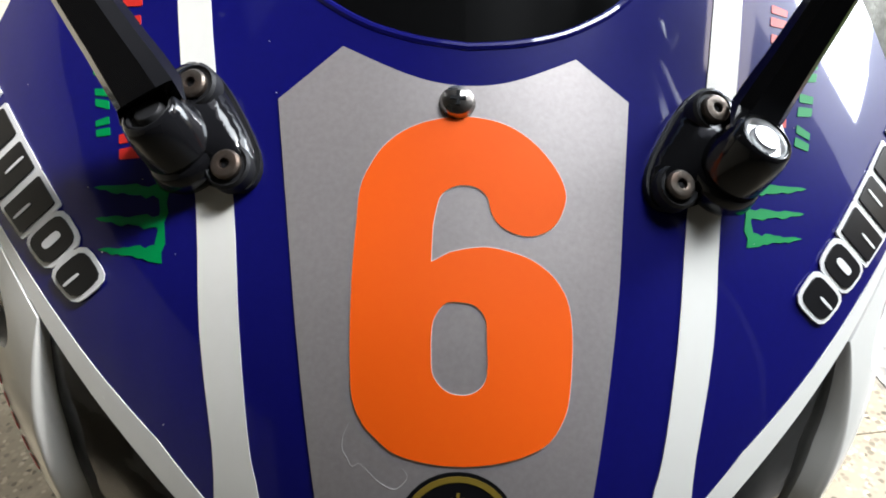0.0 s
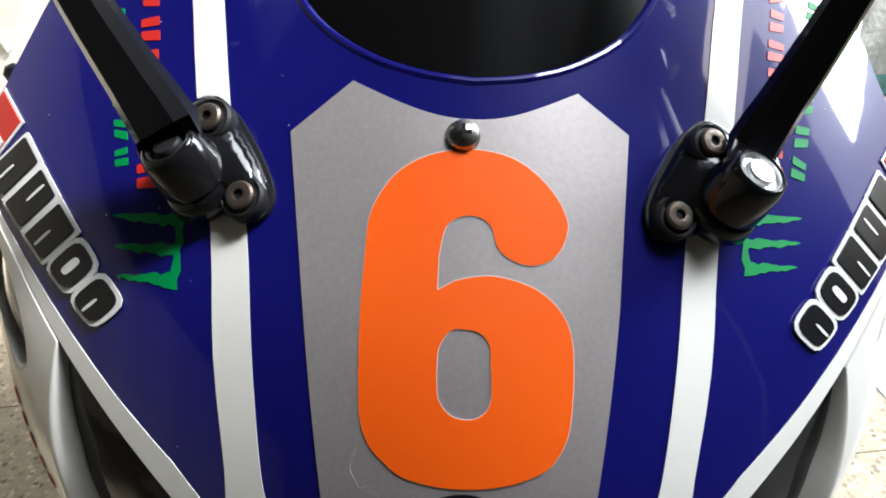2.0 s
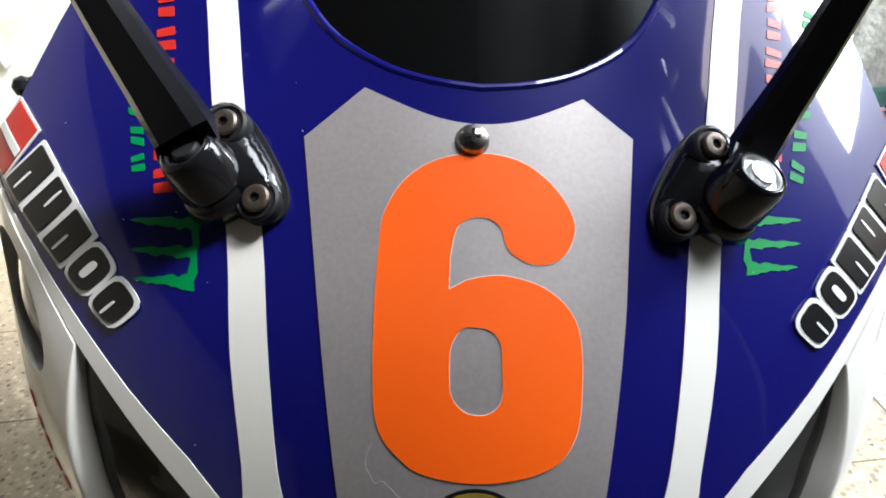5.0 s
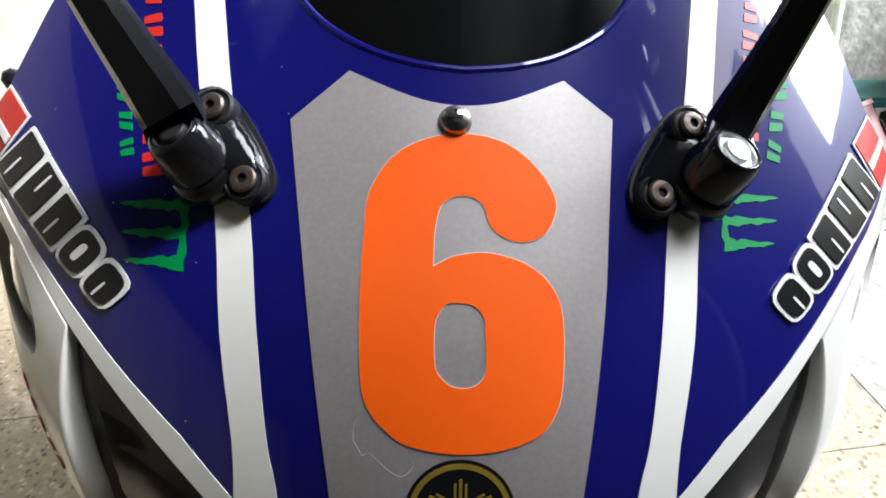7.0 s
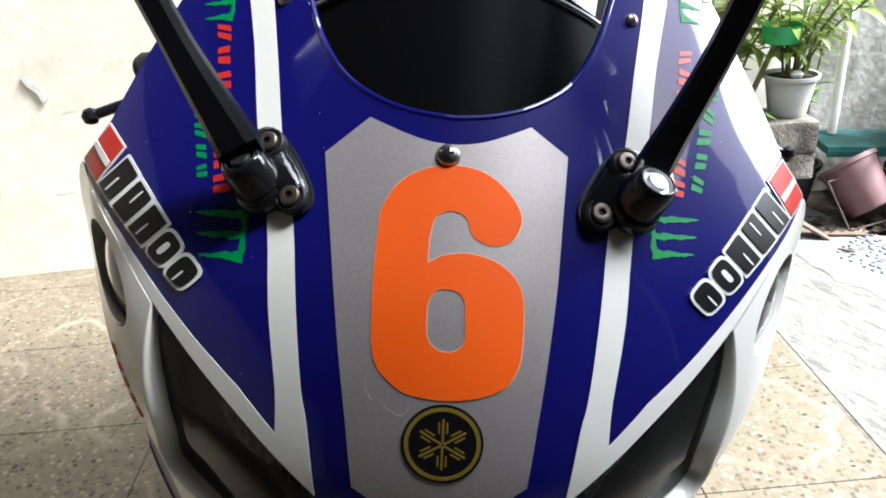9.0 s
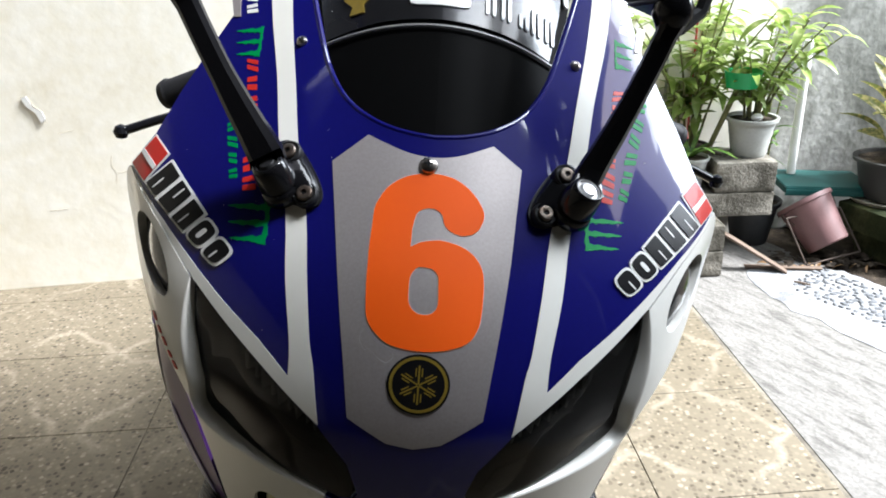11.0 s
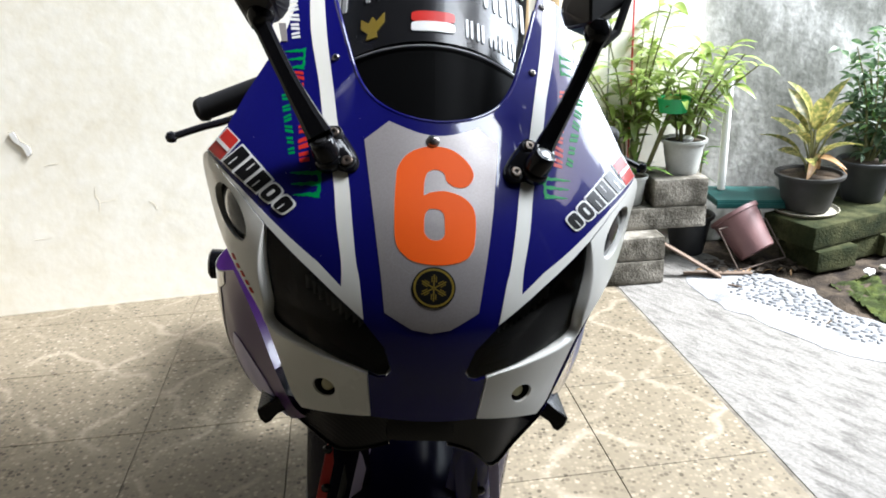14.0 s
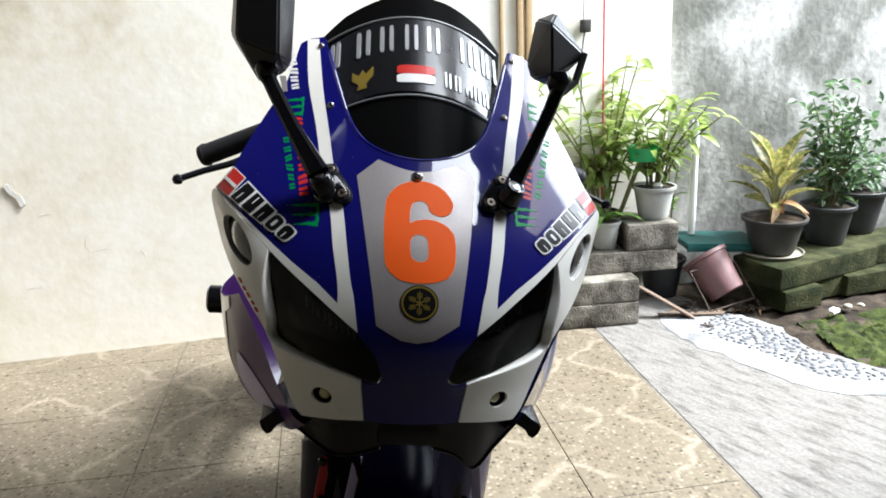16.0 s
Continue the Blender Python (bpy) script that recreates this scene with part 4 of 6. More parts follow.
for i in range(17):
    a = radians(35 + 110 * i / 16)
    ring = []
    for j in range(11):
        b = (j / 10 - 0.5) * 2
        r = 0.325 - 0.045 * b * b
        ring.append(fender.verts.new((0.078 * b, WHEEL.y - r * math.cos(a), WHEEL.z + r * math.sin(a))))
    rows.append(ring)
for i in range(16):
    for j in range(10):
        fender.faces.new((rows[i][j], rows[i + 1][j], rows[i + 1][j + 1], rows[i][j + 1]))
bmesh.ops.solidify(fender, geom=fender.faces[:], thickness=0.004)
part("fender", fender, navy, bike, "dark navy front fender")
for s in (-1, 1):
    part("fork_leg", rod((s * 0.098, 0.5, 0.29), (s * 0.098, 0.72, 0.86), 0.027, 0.021, 18), black_gloss, bike, "black fork leg")
    guard = bmesh.new()
    g0 = [(0.055, 0.33, 0.625), (0.105, 0.35, 0.63), (0.14, 0.40, 0.6), (0.15, 0.5, 0.55)]
    g1 = [(0.046, 0.34, 0.52), (0.1, 0.355, 0.50), (0.135, 0.41, 0.46), (0.15, 0.52, 0.42)]
    g2 = [(0.05, 0.38, 0.30), (0.095, 0.39, 0.28), (0.13, 0.45, 0.26), (0.15, 0.55, 0.24)]
    rows = [[guard.verts.new((s * x * (0.86 if s < 0 else 1), y, z)) for x, y, z in smooth_line(g, 4)] for g in (g0, g1, g2)]
    for r0, r1 in zip(rows, rows[1:]):
        for k in range(len(r0) - 1):
            guard.faces.new((r0[k], r0[k + 1], r1[k + 1], r1[k]))
    bmesh.ops.solidify(guard, geom=guard.faces[:], thickness=0.003)
    low = part("lower_panel", guard, navy if s < 0 else blue, bike, "dark navy lower fairing panel with pale stickers" if s < 0 else "blue lower fairing panel")
    for k, (x, z, w, mat) in enumerate(((0.066, 0.565, 0.006, lilac if s < 0 else blue), (0.085, 0.56, 0.004, black_film), (0.112, 0.555, 0.006, red_film if s < 0 else lilac))):
        part("panel_stripe", box(-w, w, -0.001, 0.001, -0.05, 0.05, 0.0005, None, Matrix.Translation((s * x * (0.86 if s < 0 else 1), 0.336 + k * 0.008, z)) @ Matrix.Rotation(radians(s * -8), 4, "Y")), mat, low)
    for z in (0.6, 0.545):
        part("bolt", lathe([(0.006, 0), (0.006, 0.002), (0.003, 0.004)], 12, along((s * 0.095, 0.347, z), (s * 0.095, 0.3, z))), black_gloss, low)
part("inner_frame", box(-0.11, 0.11, 0.62, 0.95, 0.35, 0.92, 0.03), black_matt, bike, "black inner frame and radiator")
part("belly", box(-0.14, 0.14, 0.8, 1.32, 0.16, 0.8, 0.05), black_matt, bike)


def loft(sections):
    """A rounded body through sections (y, half width, bottom, top)."""
    bm = bmesh.new()
    rings = []
    for y, hw, z0, z1 in smooth_line(sections, 4):
        ring = []
        for k in range(20):
            a = 2 * math.pi * k / 20
            u, v = math.cos(a), math.sin(a)
            ring.append(bm.verts.new((hw * math.copysign(abs(u) ** 0.7, u), y, (z0 + z1) / 2 + (z1 - z0) / 2 * math.copysign(abs(v) ** 0.7, v))))
        rings.append(ring)
    for r0, r1 in zip(rings, rings[1:]):
        for k in range(20):
            bm.faces.new((r0[k], r0[(k + 1) % 20], r1[(k + 1) % 20], r1[k]))
    bm.faces.new(rings[0])
    bm.faces.new(rings[-1][::-1])
    bmesh.ops.recalc_face_normals(bm, faces=bm.faces[:])
    return bm


# the body behind the cowl
part("fuel_tank", loft([(0.78, 0.07, 0.78, 0.95), (0.86, 0.13, 0.74, 1.0), (1.0, 0.14, 0.74, 1.0), (1.14, 0.11, 0.74, 0.93), (1.24, 0.08, 0.74, 0.84)]), blue, bike, "blue fuel tank")
part("seat", loft([(1.2, 0.07, 0.74, 0.8), (1.3, 0.12, 0.75, 0.815), (1.5, 0.13, 0.77, 0.84), (1.6, 0.11, 0.78, 0.9)]), black_matt, bike, "black rider seat")
part("tail", loft([(1.35, 0.08, 0.66, 0.76), (1.6, 0.12, 0.7, 0.86), (1.8, 0.1, 0.78, 0.92), (2.02, 0.05, 0.86, 0.94)]), blue, bike, "blue tail section")
REAR = Vector((0, 1.85, 0.297))
part("tyre", lathe([(0.215, -0.06), (0.25, -0.072), (0.28, -0.06), (0.294, -0.03), (0.2965, 0.0), (0.294, 0.03), (0.28, 0.06), (0.25, 0.072), (0.215, 0.06)], 48, Matrix.Translation(REAR) @ Matrix.Rotation(radians(90), 4, "Y")), tyre_mat, bike)
part("rim_ring", lathe([(0.04, -0.03), (0.17, -0.05), (0.216, -0.056), (0.2165, 0.056), (0.17, 0.05), (0.04, 0.03)], 40, Matrix.Translation(REAR) @ Matrix.Rotation(radians(90), 4, "Y")), black_gloss, bike)
for s in (-1, 1):
    part("swingarm", tube([(s * 0.09, 1.28, 0.4), (s * 0.1, 1.55, 0.36), (s * 0.1, 1.85, 0.3)], [0.03, 0.026, 0.022], 10), black_matt, bike)

# ---- the yard: materials ----


def terrazzo():
    m = bpy.data.materials.new("terrazzo")
    m.use_nodes = True
    n, l = m.node_tree.nodes, m.node_tree.links
    b = n["Principled BSDF"]
    geo = n.new("ShaderNodeNewGeometry")
    co = n.new("ShaderNodeTexCoord")
    v = n.new("ShaderNodeTexVoronoi")
    v.inputs["Scale"].default_value = 84
    l.new(geo.outputs["Position"], v.inputs["Vector"])
    sep = n.new("ShaderNodeSeparateColor")
    l.new(v.outputs["Color"], sep.inputs[0])
    ramp = n.new("ShaderNodeValToRGB")
    e = ramp.color_ramp.elements
    e[0].position, e[0].color = 0.0, (0.028, 0.023, 0.014, 1)
    e[1].position, e[1].color = 1.0, (0.3, 0.261, 0.199, 1)
    for p, c in ((0.16, (0.104, 0.087, 0.062, 1)), (0.5, (0.166, 0.142, 0.101, 1)), (0.84, (0.22, 0.187, 0.131, 1))):
        k = e.new(p)
        k.color = c
    l.new(sep.outputs[0], ramp.inputs[0])
    # cement between the chips
    edge = n.new("ShaderNodeMapRange")
    edge.inputs[1].default_value, edge.inputs[2].default_value = 0.35, 0.62
    l.new(v.outputs["Distance"], edge.inputs[0])
    cement = n.new("ShaderNodeMix")
    cement.data_type = "RGBA"
    cement.inputs[7].default_value = (0.158, 0.134, 0.095, 1)
    l.new(edge.outputs[0], cement.inputs[0])
    l.new(ramp.outputs[0], cement.inputs[6])
    # pale lobed inlay round each tile's corners
    xy = n.new("ShaderNodeSeparateXYZ")
    l.new(co.outputs["Object"], xy.inputs[0])

    def calc(op, a, b2=None, c2=None):
        k = n.new("ShaderNodeMath")
        k.operation = op
        for i, q in enumerate((a, b2, c2)):
            if q is None:
                continue
            if isinstance(q, (int, float)):
                k.inputs[i].default_value = q
            else:
                l.new(q, k.inputs[i])
        return k.outputs[0]

    ax, ay = calc("ABSOLUTE", xy.outputs[0]), calc("ABSOLUTE", xy.outputs[1])
    dx, dy = calc("SUBTRACT", 0.198, ax), calc("SUBTRACT", 0.198, ay)
    r = calc("SQRT", calc("ADD", calc("MULTIPLY", dx, dx), calc("MULTIPLY", dy, dy)))
    th = calc("ARCTAN2", dy, dx)
    lobe = calc("ADD", 0.15, calc("MULTIPLY", 0.022, calc("COSINE", calc("MULTIPLY", th, 4.0))))
    wob = n.new("ShaderNodeTexNoise")
    wob.inputs["Scale"].default_value = 5
    l.new(geo.outputs["Position"], wob.inputs["Vector"])
    dist = calc("ABSOLUTE", calc("SUBTRACT", calc("ADD", r, calc("MULTIPLY", calc("SUBTRACT", wob.outputs[0], 0.5), 0.16)), lobe))
    band = n.new("ShaderNodeMapRange")
    band.inputs[1].default_value, band.inputs[2].default_value = 0.018, 0.004
    band.inputs[3].default_value, band.inputs[4].default_value = 0.0, 0.66
    l.new(dist, band.inputs[0])
    inlay = n.new("ShaderNodeMix")
    inlay.data_type = "RGBA"
    inlay.inputs[7].default_value = (0.358, 0.312, 0.236, 1)
    # the inlay is worn away in places and broken by the chips
    worn = n.new("ShaderNodeTexNoise")
    worn.inputs["Scale"].default_value, worn.inputs["Detail"].default_value = 3.6, 2
    l.new(geo.outputs["Position"], worn.inputs["Vector"])
    wm = n.new("ShaderNodeMapRange")
    wm.inputs[1].default_value, wm.inputs[2].default_value = 0.38, 0.55
    l.new(worn.outputs[0], wm.inputs[0])
    chip = n.new("ShaderNodeMapRange")
    chip.inputs[3].default_value, chip.inputs[4].default_value = 0.5, 1.0
    l.new(sep.outputs[1], chip.inputs[0])
    l.new(calc("MULTIPLY", calc("MULTIPLY", band.outputs[0], wm.outputs[0]), chip.outputs[0]), inlay.inputs[0])
    l.new(cement.outputs[2], inlay.inputs[6])
    dirt = n.new("ShaderNodeTexNoise")
    dirt.inputs["Scale"].default_value, dirt.inputs["Detail"].default_value = 3.0, 6
    l.new(geo.outputs["Position"], dirt.inputs["Vector"])
    dm = n.new("ShaderNodeMapRange")
    dm.inputs[1].default_value, dm.inputs[2].default_value, dm.inputs[3].default_value, dm.inputs[4].default_value = 0.35, 0.7, 0.0, 0.4
    l.new(dirt.outputs[0], dm.inputs[0])
    out = n.new("ShaderNodeMix")
    out.data_type = "RGBA"
    out.inputs[7].default_value = (0.121, 0.1, 0.067, 1)
    l.new(dm.outputs[0], out.inputs[0])
    l.new(inlay.outputs[2], out.inputs[6])
    l.new(out.outputs[2], b.inputs["Base Color"])
    b.inputs["Roughness"].default_value, b.inputs["Specular IOR Level"].default_value = 0.5, 0.25
    bp = n.new("ShaderNodeBump")
    bp.inputs["Strength"].default_value, bp.inputs["Distance"].default_value = 0.2, 0.0015
    l.new(v.outputs["Distance"], bp.inputs["Height"])
    l.new(bp.outputs[0], b.inputs["Normal"])
    return m


def weathered(name, base, dark, light, scale, streak=1.0, bump=0.4, rough=0.9, fine=60, contrast=(0.35, 0.62)):
    """Rough mineral surface: three tones on two scales, drawn out downwards by streak."""
    m = bpy.data.materials.new(name)
    m.use_nodes = True
    n, l = m.node_tree.nodes, m.node_tree.links
    b = n["Principled BSDF"]
    geo = n.new("ShaderNodeNewGeometry")
    mp = n.new("ShaderNodeMapping")
    mp.inputs["Scale"].default_value = (1, 1, streak)
    l.new(geo.outputs["Position"], mp.inputs[0])
    a = n.new("ShaderNodeTexNoise")
    a.inputs["Scale"].default_value, a.inputs["Detail"].default_value, a.inputs["Roughness"].default_value = scale, 8, 0.62
    l.new(mp.outputs[0], a.inputs["Vector"])
    c = n.new("ShaderNodeTexNoise")
    c.inputs["Scale"].default_value, c.inputs["Detail"].default_value = fine, 6
    l.new(geo.outputs["Position"], c.inputs["Vector"])
    r = n.new("ShaderNodeValToRGB")
    r.color_ramp.elements[0].position, r.color_ramp.elements[0].color = contrast[0], (*dark, 1)
    r.color_ramp.elements[1].position, r.color_ramp.elements[1].color = contrast[1], (*light, 1)
    k = r.color_ramp.elements.new((contrast[0] + contrast[1]) / 2)
    k.color = (*base, 1)
    l.new(a.outputs[0], r.inputs[0])
    mix = n.new("ShaderNodeMix")
    mix.data_type, mix.blend_type = "RGBA", "OVERLAY"
    mix.inputs[0].default_value = 0.35
    l.new(r.outputs[0], mix.inputs[6])
    l.new(c.outputs[0], mix.inputs[7])
    l.new(mix.outputs[2], b.inputs["Base Color"])
    b.inputs["Roughness"].default_value, b.inputs["Specular IOR Level"].default_value = rough, 0.22
    bp = n.new("ShaderNodeBump")
    bp.inputs["Strength"].default_value, bp.inputs["Distance"].default_value = bump, 0.006
    l.new(c.outputs[0], bp.inputs["Height"])
    l.new(bp.outputs[0], b.inputs["Normal"])
    return m


crack_mat = material("crack", (0.5, 0.44, 0.33), 0.9, 0, 0, 0.3, 90, 0.1)
tile_mat = terrazzo()
joint_mat = weathered("joint", (0.14, 0.125, 0.1), (0.09, 0.08, 0.065), (0.2, 0.18, 0.14), 8)
plaster = weathered("cream_plaster", (0.82, 0.775, 0.65), (0.60, 0.53, 0.39), (0.88, 0.85, 0.75), 1.5, 0.8, 0.2, 0.85, 22, (0.3, 0.55))
roof_mat = weathered("grey_roof_sheet", (0.04, 0.039, 0.037), (0.028, 0.027, 0.026), (0.055, 0.053, 0.05), 3)
# tone chosen for the light it throws on the bike's left flank
tan_wall = weathered("bounce_tan", (0.42, 0.37, 0.29), (0.33, 0.29, 0.22), (0.48, 0.43, 0.34), 2)
# for the unseen walls that block light and keep the cowl's reflections dark
dark_wall = weathered("blocker_dark", (0.05, 0.045, 0.04), (0.035, 0.03, 0.028), (0.07, 0.062, 0.056), 3)
grey_wall = weathered("mossy_render", (0.19, 0.19, 0.168), (0.07, 0.071, 0.06), (0.54, 0.53, 0.5), 2.6, 0.75, 0.6, 0.95, 38, (0.3, 0.66))
cement_mat = weathered("cement", (0.165, 0.157, 0.143), (0.1, 0.095, 0.086), (0.19, 0.182, 0.167), 13, 1.0, 0.7, 0.85, 90, (0.36, 0.6))
for nd in cement_mat.node_tree.nodes:
    if nd.type == "MAPPING":
        nd.vector_type = "TEXTURE"
        nd.inputs["Rotation"].default_value = (0, 0, radians(-58))
        nd.inputs["Scale"].default_value = (1.5, 0.34, 1)
block_mat = weathered("concrete_block", (0.125, 0.115, 0.094), (0.045, 0.041, 0.03), (0.27, 0.25, 0.21), 9, 1.0, 0.9, 0.95, 120)
moss_block = weathered("mossy_block", (0.021, 0.025, 0.007), (0.008, 0.013, 0.002), (0.05, 0.052, 0.02), 9, 1.0, 0.9, 0.95, 120)
pale_stone = weathered("pale_wash", (0.24, 0.242, 0.245), (0.15, 0.152, 0.155), (0.33, 0.333, 0.337), 9, 1.0, 0.6, 0.8, 120)
pebble_mat = weathered("dark_pebble", (0.14, 0.145, 0.15), (0.085, 0.088, 0.092), (0.2, 0.205, 0.21), 30, 1.0, 0.2, 0.7, 200)
soil_mat = weathered("soil", (0.033, 0.025, 0.017), (0.014, 0.010, 0.008), (0.075, 0.057, 0.04), 12, 1.0, 1.0, 0.95, 150)
moss_mat = weathered("moss", (0.032, 0.046, 0.009), (0.018, 0.024, 0.006), (0.06, 0.075, 0.015), 16, 1.0, 1.0, 0.95, 200)
pot_grey = material("grey_pot", (0.42, 0.43, 0.41), 0.6, 0, 0, 0.15, 120, 0.05, (0.3, 0.3, 0.26), 14)
pot_dark = material("dark_pot", (0.018, 0.0175, 0.016), 0.65, 0, 0, 0.2, 120, 0.1, (0.038, 0.036, 0.03), 12)
pot_black = material("black_pot", (0.016, 0.018, 0.02), 0.5, 0, 0, 0.2, 120, 0.1, (0.05, 0.05, 0.05), 12)
saucer_mat = material("saucer", (0.30, 0.28, 0.22), 0.7, 0, 0, 0.2, 120, 0.1, (0.2, 0.19, 0.13), 14)
teal = material("teal_plastic", (0.006, 0.06, 0.055), 0.45, 0, 0, 0.1, 120, 0.05, (0.012, 0.08, 0.07), 9)
pipe_mat = material("white_pipe", (0.78, 0.78, 0.76), 0.4, 0, 0, 0.05, 120, 0, (0.7, 0.68, 0.62), 12)
pink = material("pink_plastic", (0.17, 0.088, 0.085), 0.5, 0, 0, 0.15, 120, 0.05, (0.11, 0.062, 0.06), 9)
wire_mat = material("rusty_wire", (0.10, 0.075, 0.06), 0.7, 0.4, 0, 0.3, 120, 0.1)
wood_mat = material("wood_strip", (0.13, 0.092, 0.065), 0.7, 0, 0, 0.3, 60, 0.1, (0.12, 0.08, 0.055), 12)
trim_mat = material("tan_trim", (0.48, 0.34, 0.18), 0.55, 0, 0, 0.15, 60, 0.03, (0.40, 0.27, 0.13), 6)
green_tub = material("green_plastic", (0.01, 0.33, 0.10), 0.4, 0, 0, 0.1, 120, 0)
cable_red = material("red_cable", (0.6, 0.06, 0.07), 0.5)
stem_mat = material("stem", (0.16, 0.17, 0.06), 0.7, 0, 0, 0.3, 90, 0.1, (0.12, 0.09, 0.05), 20)


def leaf_material(name, green, pale, stripes):
    m = bpy.data.materials.new(name)
    m.use_nodes = True
    n, l = m.node_tree.nodes, m.node_tree.links
    b = n["Principled BSDF"]
    co = n.new("ShaderNodeTexCoord")
    t = n.new("ShaderNodeTexNoise")
    t.inputs["Scale"].default_value, t.inputs["Detail"].default_value = stripes, 5
    l.new(co.outputs["Object"], t.inputs["Vector"])
    r = n.new("ShaderNodeValToRGB")
    r.color_ramp.elements[0].position, r.color_ramp.elements[0].color = 0.42, (*green, 1)
    r.color_ramp.elements[1].position, r.color_ramp.elements[1].color = 0.6, (*pale, 1)
    l.new(t.outputs[0], r.inputs[0])
    info = n.new("ShaderNodeObjectInfo")
    hsv = n.new("ShaderNodeHueSaturation")
    mr = n.new("ShaderNodeMapRange")
    mr.inputs[3].default_value, mr.inputs[4].default_value = 0.65, 1.35
    l.new(info.outputs["Random"], mr.inputs[0])
    l.new(mr.outputs[0], hsv.inputs["Value"])
    l.new(r.outputs[0], hsv.inputs["Color"])
    l.new(hsv.outputs[0], b.inputs["Base Color"])
    b.inputs["Roughness"].default_value = 0.42
    tr = n.new("ShaderNodeBsdfTranslucent")
    l.new(hsv.outputs[0], tr.inputs[0])
    mx = n.new("ShaderNodeMixShader")
    mx.inputs[0].default_value = 0.42
    l.new(b.outputs[0], mx.inputs[1])
    l.new(tr.outputs[0], mx.inputs[2])
    l.new(mx.outputs[0], n["Material Output"].inputs[0])
    return m


leaf_pale = leaf_material("variegated_leaf", (0.22, 0.31, 0.065), (0.55, 0.57, 0.28), 18)
leaf_mottled = leaf_material("mottled_leaf", (0.13, 0.15, 0.04), (0.40, 0.34, 0.11), 45)
leaf_dark = leaf_material("dark_leaf", (0.05, 0.105, 0.045), (0.17, 0.24, 0.12), 40)
leaf_green = leaf_material("fresh_leaf", (0.075, 0.16, 0.03), (0.17, 0.28, 0.065), 30)
leaf_dry = leaf_material("dry_leaf", (0.40, 0.23, 0.10), (0.5, 0.33, 0.18), 30)

# ---- ground, floor tiles ----
ANG = radians(6.5)
U, V = Vector((math.cos(ANG), math.sin(ANG), 0)), Vector((-math.sin(ANG), math.cos(ANG), 0))
CORNER = Vector((-0.755, 1.352, 0))
PITCH = 0.3955
ground = part("ground", box(-40, 40, -40, 40, -0.3, -0.035), soil_mat)
tagged(ground, "dark soil under and round the yard", "ground", kind="structure")
bed = part("floor", box(-3.6, 0.36 + 0.0, -4.2, 1.12, -0.034, -0.004, 0, None, Matrix.Translation(CORNER) @ Matrix.Rotation(ANG, 4, "Z") @ Matrix.Translation((1.26, 0, 0))), joint_mat)
tagged(bed, "terrazzo tile floor with pebble chips and pale curved inlay", "floor", kind="structure")

# cement strip beside the tiles, washed-stone patch, soil with moss


def sheet(pts, z0, z1):
    bm = bmesh.new()
    vs = [bm.verts.new((x, y, z1)) for x, y in pts]
    f = bm.faces.new(vs)
    ext = bmesh.ops.extrude_face_region(bm, geom=[f])
    for g in ext["geom"]:
        if isinstance(g, bmesh.types.BMVert):
            g.co.z = z0
    return bm


pave = part("pavement", sheet([(3.2, -3.0), (3.2, 1.35), (1.75, 1.45), (1.6, 1.7), (1.46, 1.9), (1.4, 2.14), (1.15, 2.62), (0.705, 2.62), (0.763, 2.13), (0.876, 1.13), (1.3455, -3.0)], -0.034, -0.002), cement_mat)
tagged(pave, "worn grey cement paving with dark smears", "paving", kind="structure")
rim_pts = smooth_line([(1.03, 2.1), (1.06, 2.28), (1.2, 2.33), (1.34, 2.27), (1.43, 2.13), (1.47, 1.9), (1.6, 1.72), (1.78, 1.5), (1.5, 1.53), (1.32, 1.58), (1.18, 1.8)], 9, True)
rim_pts = [(x + 0.03 * noise.noise((x * 14, y * 14, 2)), y + 0.03 * noise.noise((x * 14, y * 14, 7))) for x, y in rim_pts]
wash = part("stone_wash", sheet(rim_pts, -0.003, -0.0004), pale_stone)
tagged(wash, "pale washed stone patch set with dark pebbles", "paving", kind="structure")
rnd = random.Random(8)
poly = [(1.12, 2.15), (1.30, 2.28), (1.42, 2.1), (1.46, 1.88), (1.58, 1.7), (1.66, 1.58), (1.40, 1.68)]


def inside(x, y, poly):
    c = False
    for i in range(len(poly)):
        (x0, y0), (x1, y1) = poly[i - 1], poly[i]
        if (y0 > y) != (y1 > y) and x < (x1 - x0) * (y - y0) / (y1 - y0) + x0:
            c = not c
    return c


verts, faces = [], []
made = []
for attempt in range(7000):
    x, y = rnd.uniform(1.05, 1.75), rnd.uniform(1.5, 2.32)
    if inside(x, y, poly) and all((x - a) ** 2 + (y - b) ** 2 > 0.00042 for a, b in made):
        made.append((x, y))
        r, a = rnd.uniform(0.006, 0.014), rnd.uniform(0, 3.14)
        base = len(verts)
        for k in range(8):
            q = 2 * math.pi * k / 8
            px, py = r * math.cos(q) * 1.3, r * math.sin(q) * 0.8
            verts += [(x + px * math.cos(a) - py * math.sin(a), y + px * math.sin(a) + py * math.cos(a), 0.0008)]
        for k in range(8):
            q = 2 * math.pi * k / 8
            px, py = 0.6 * r * math.cos(q) * 1.3, 0.6 * r * math.sin(q) * 0.8
            verts += [(x + px * math.cos(a) - py * math.sin(a), y + px * math.sin(a) + py * math.cos(a), 0.0045)]
        faces += [(base + k, base + (k + 1) % 8, base + 8 + (k + 1) % 8, base + 8 + k) for k in range(8)] + [tuple(base + 8 + k for k in range(8))]
me = bpy.data.meshes.new("pebbles")
me.from_pydata(verts, [], faces)
me.materials.append(pebble_mat)
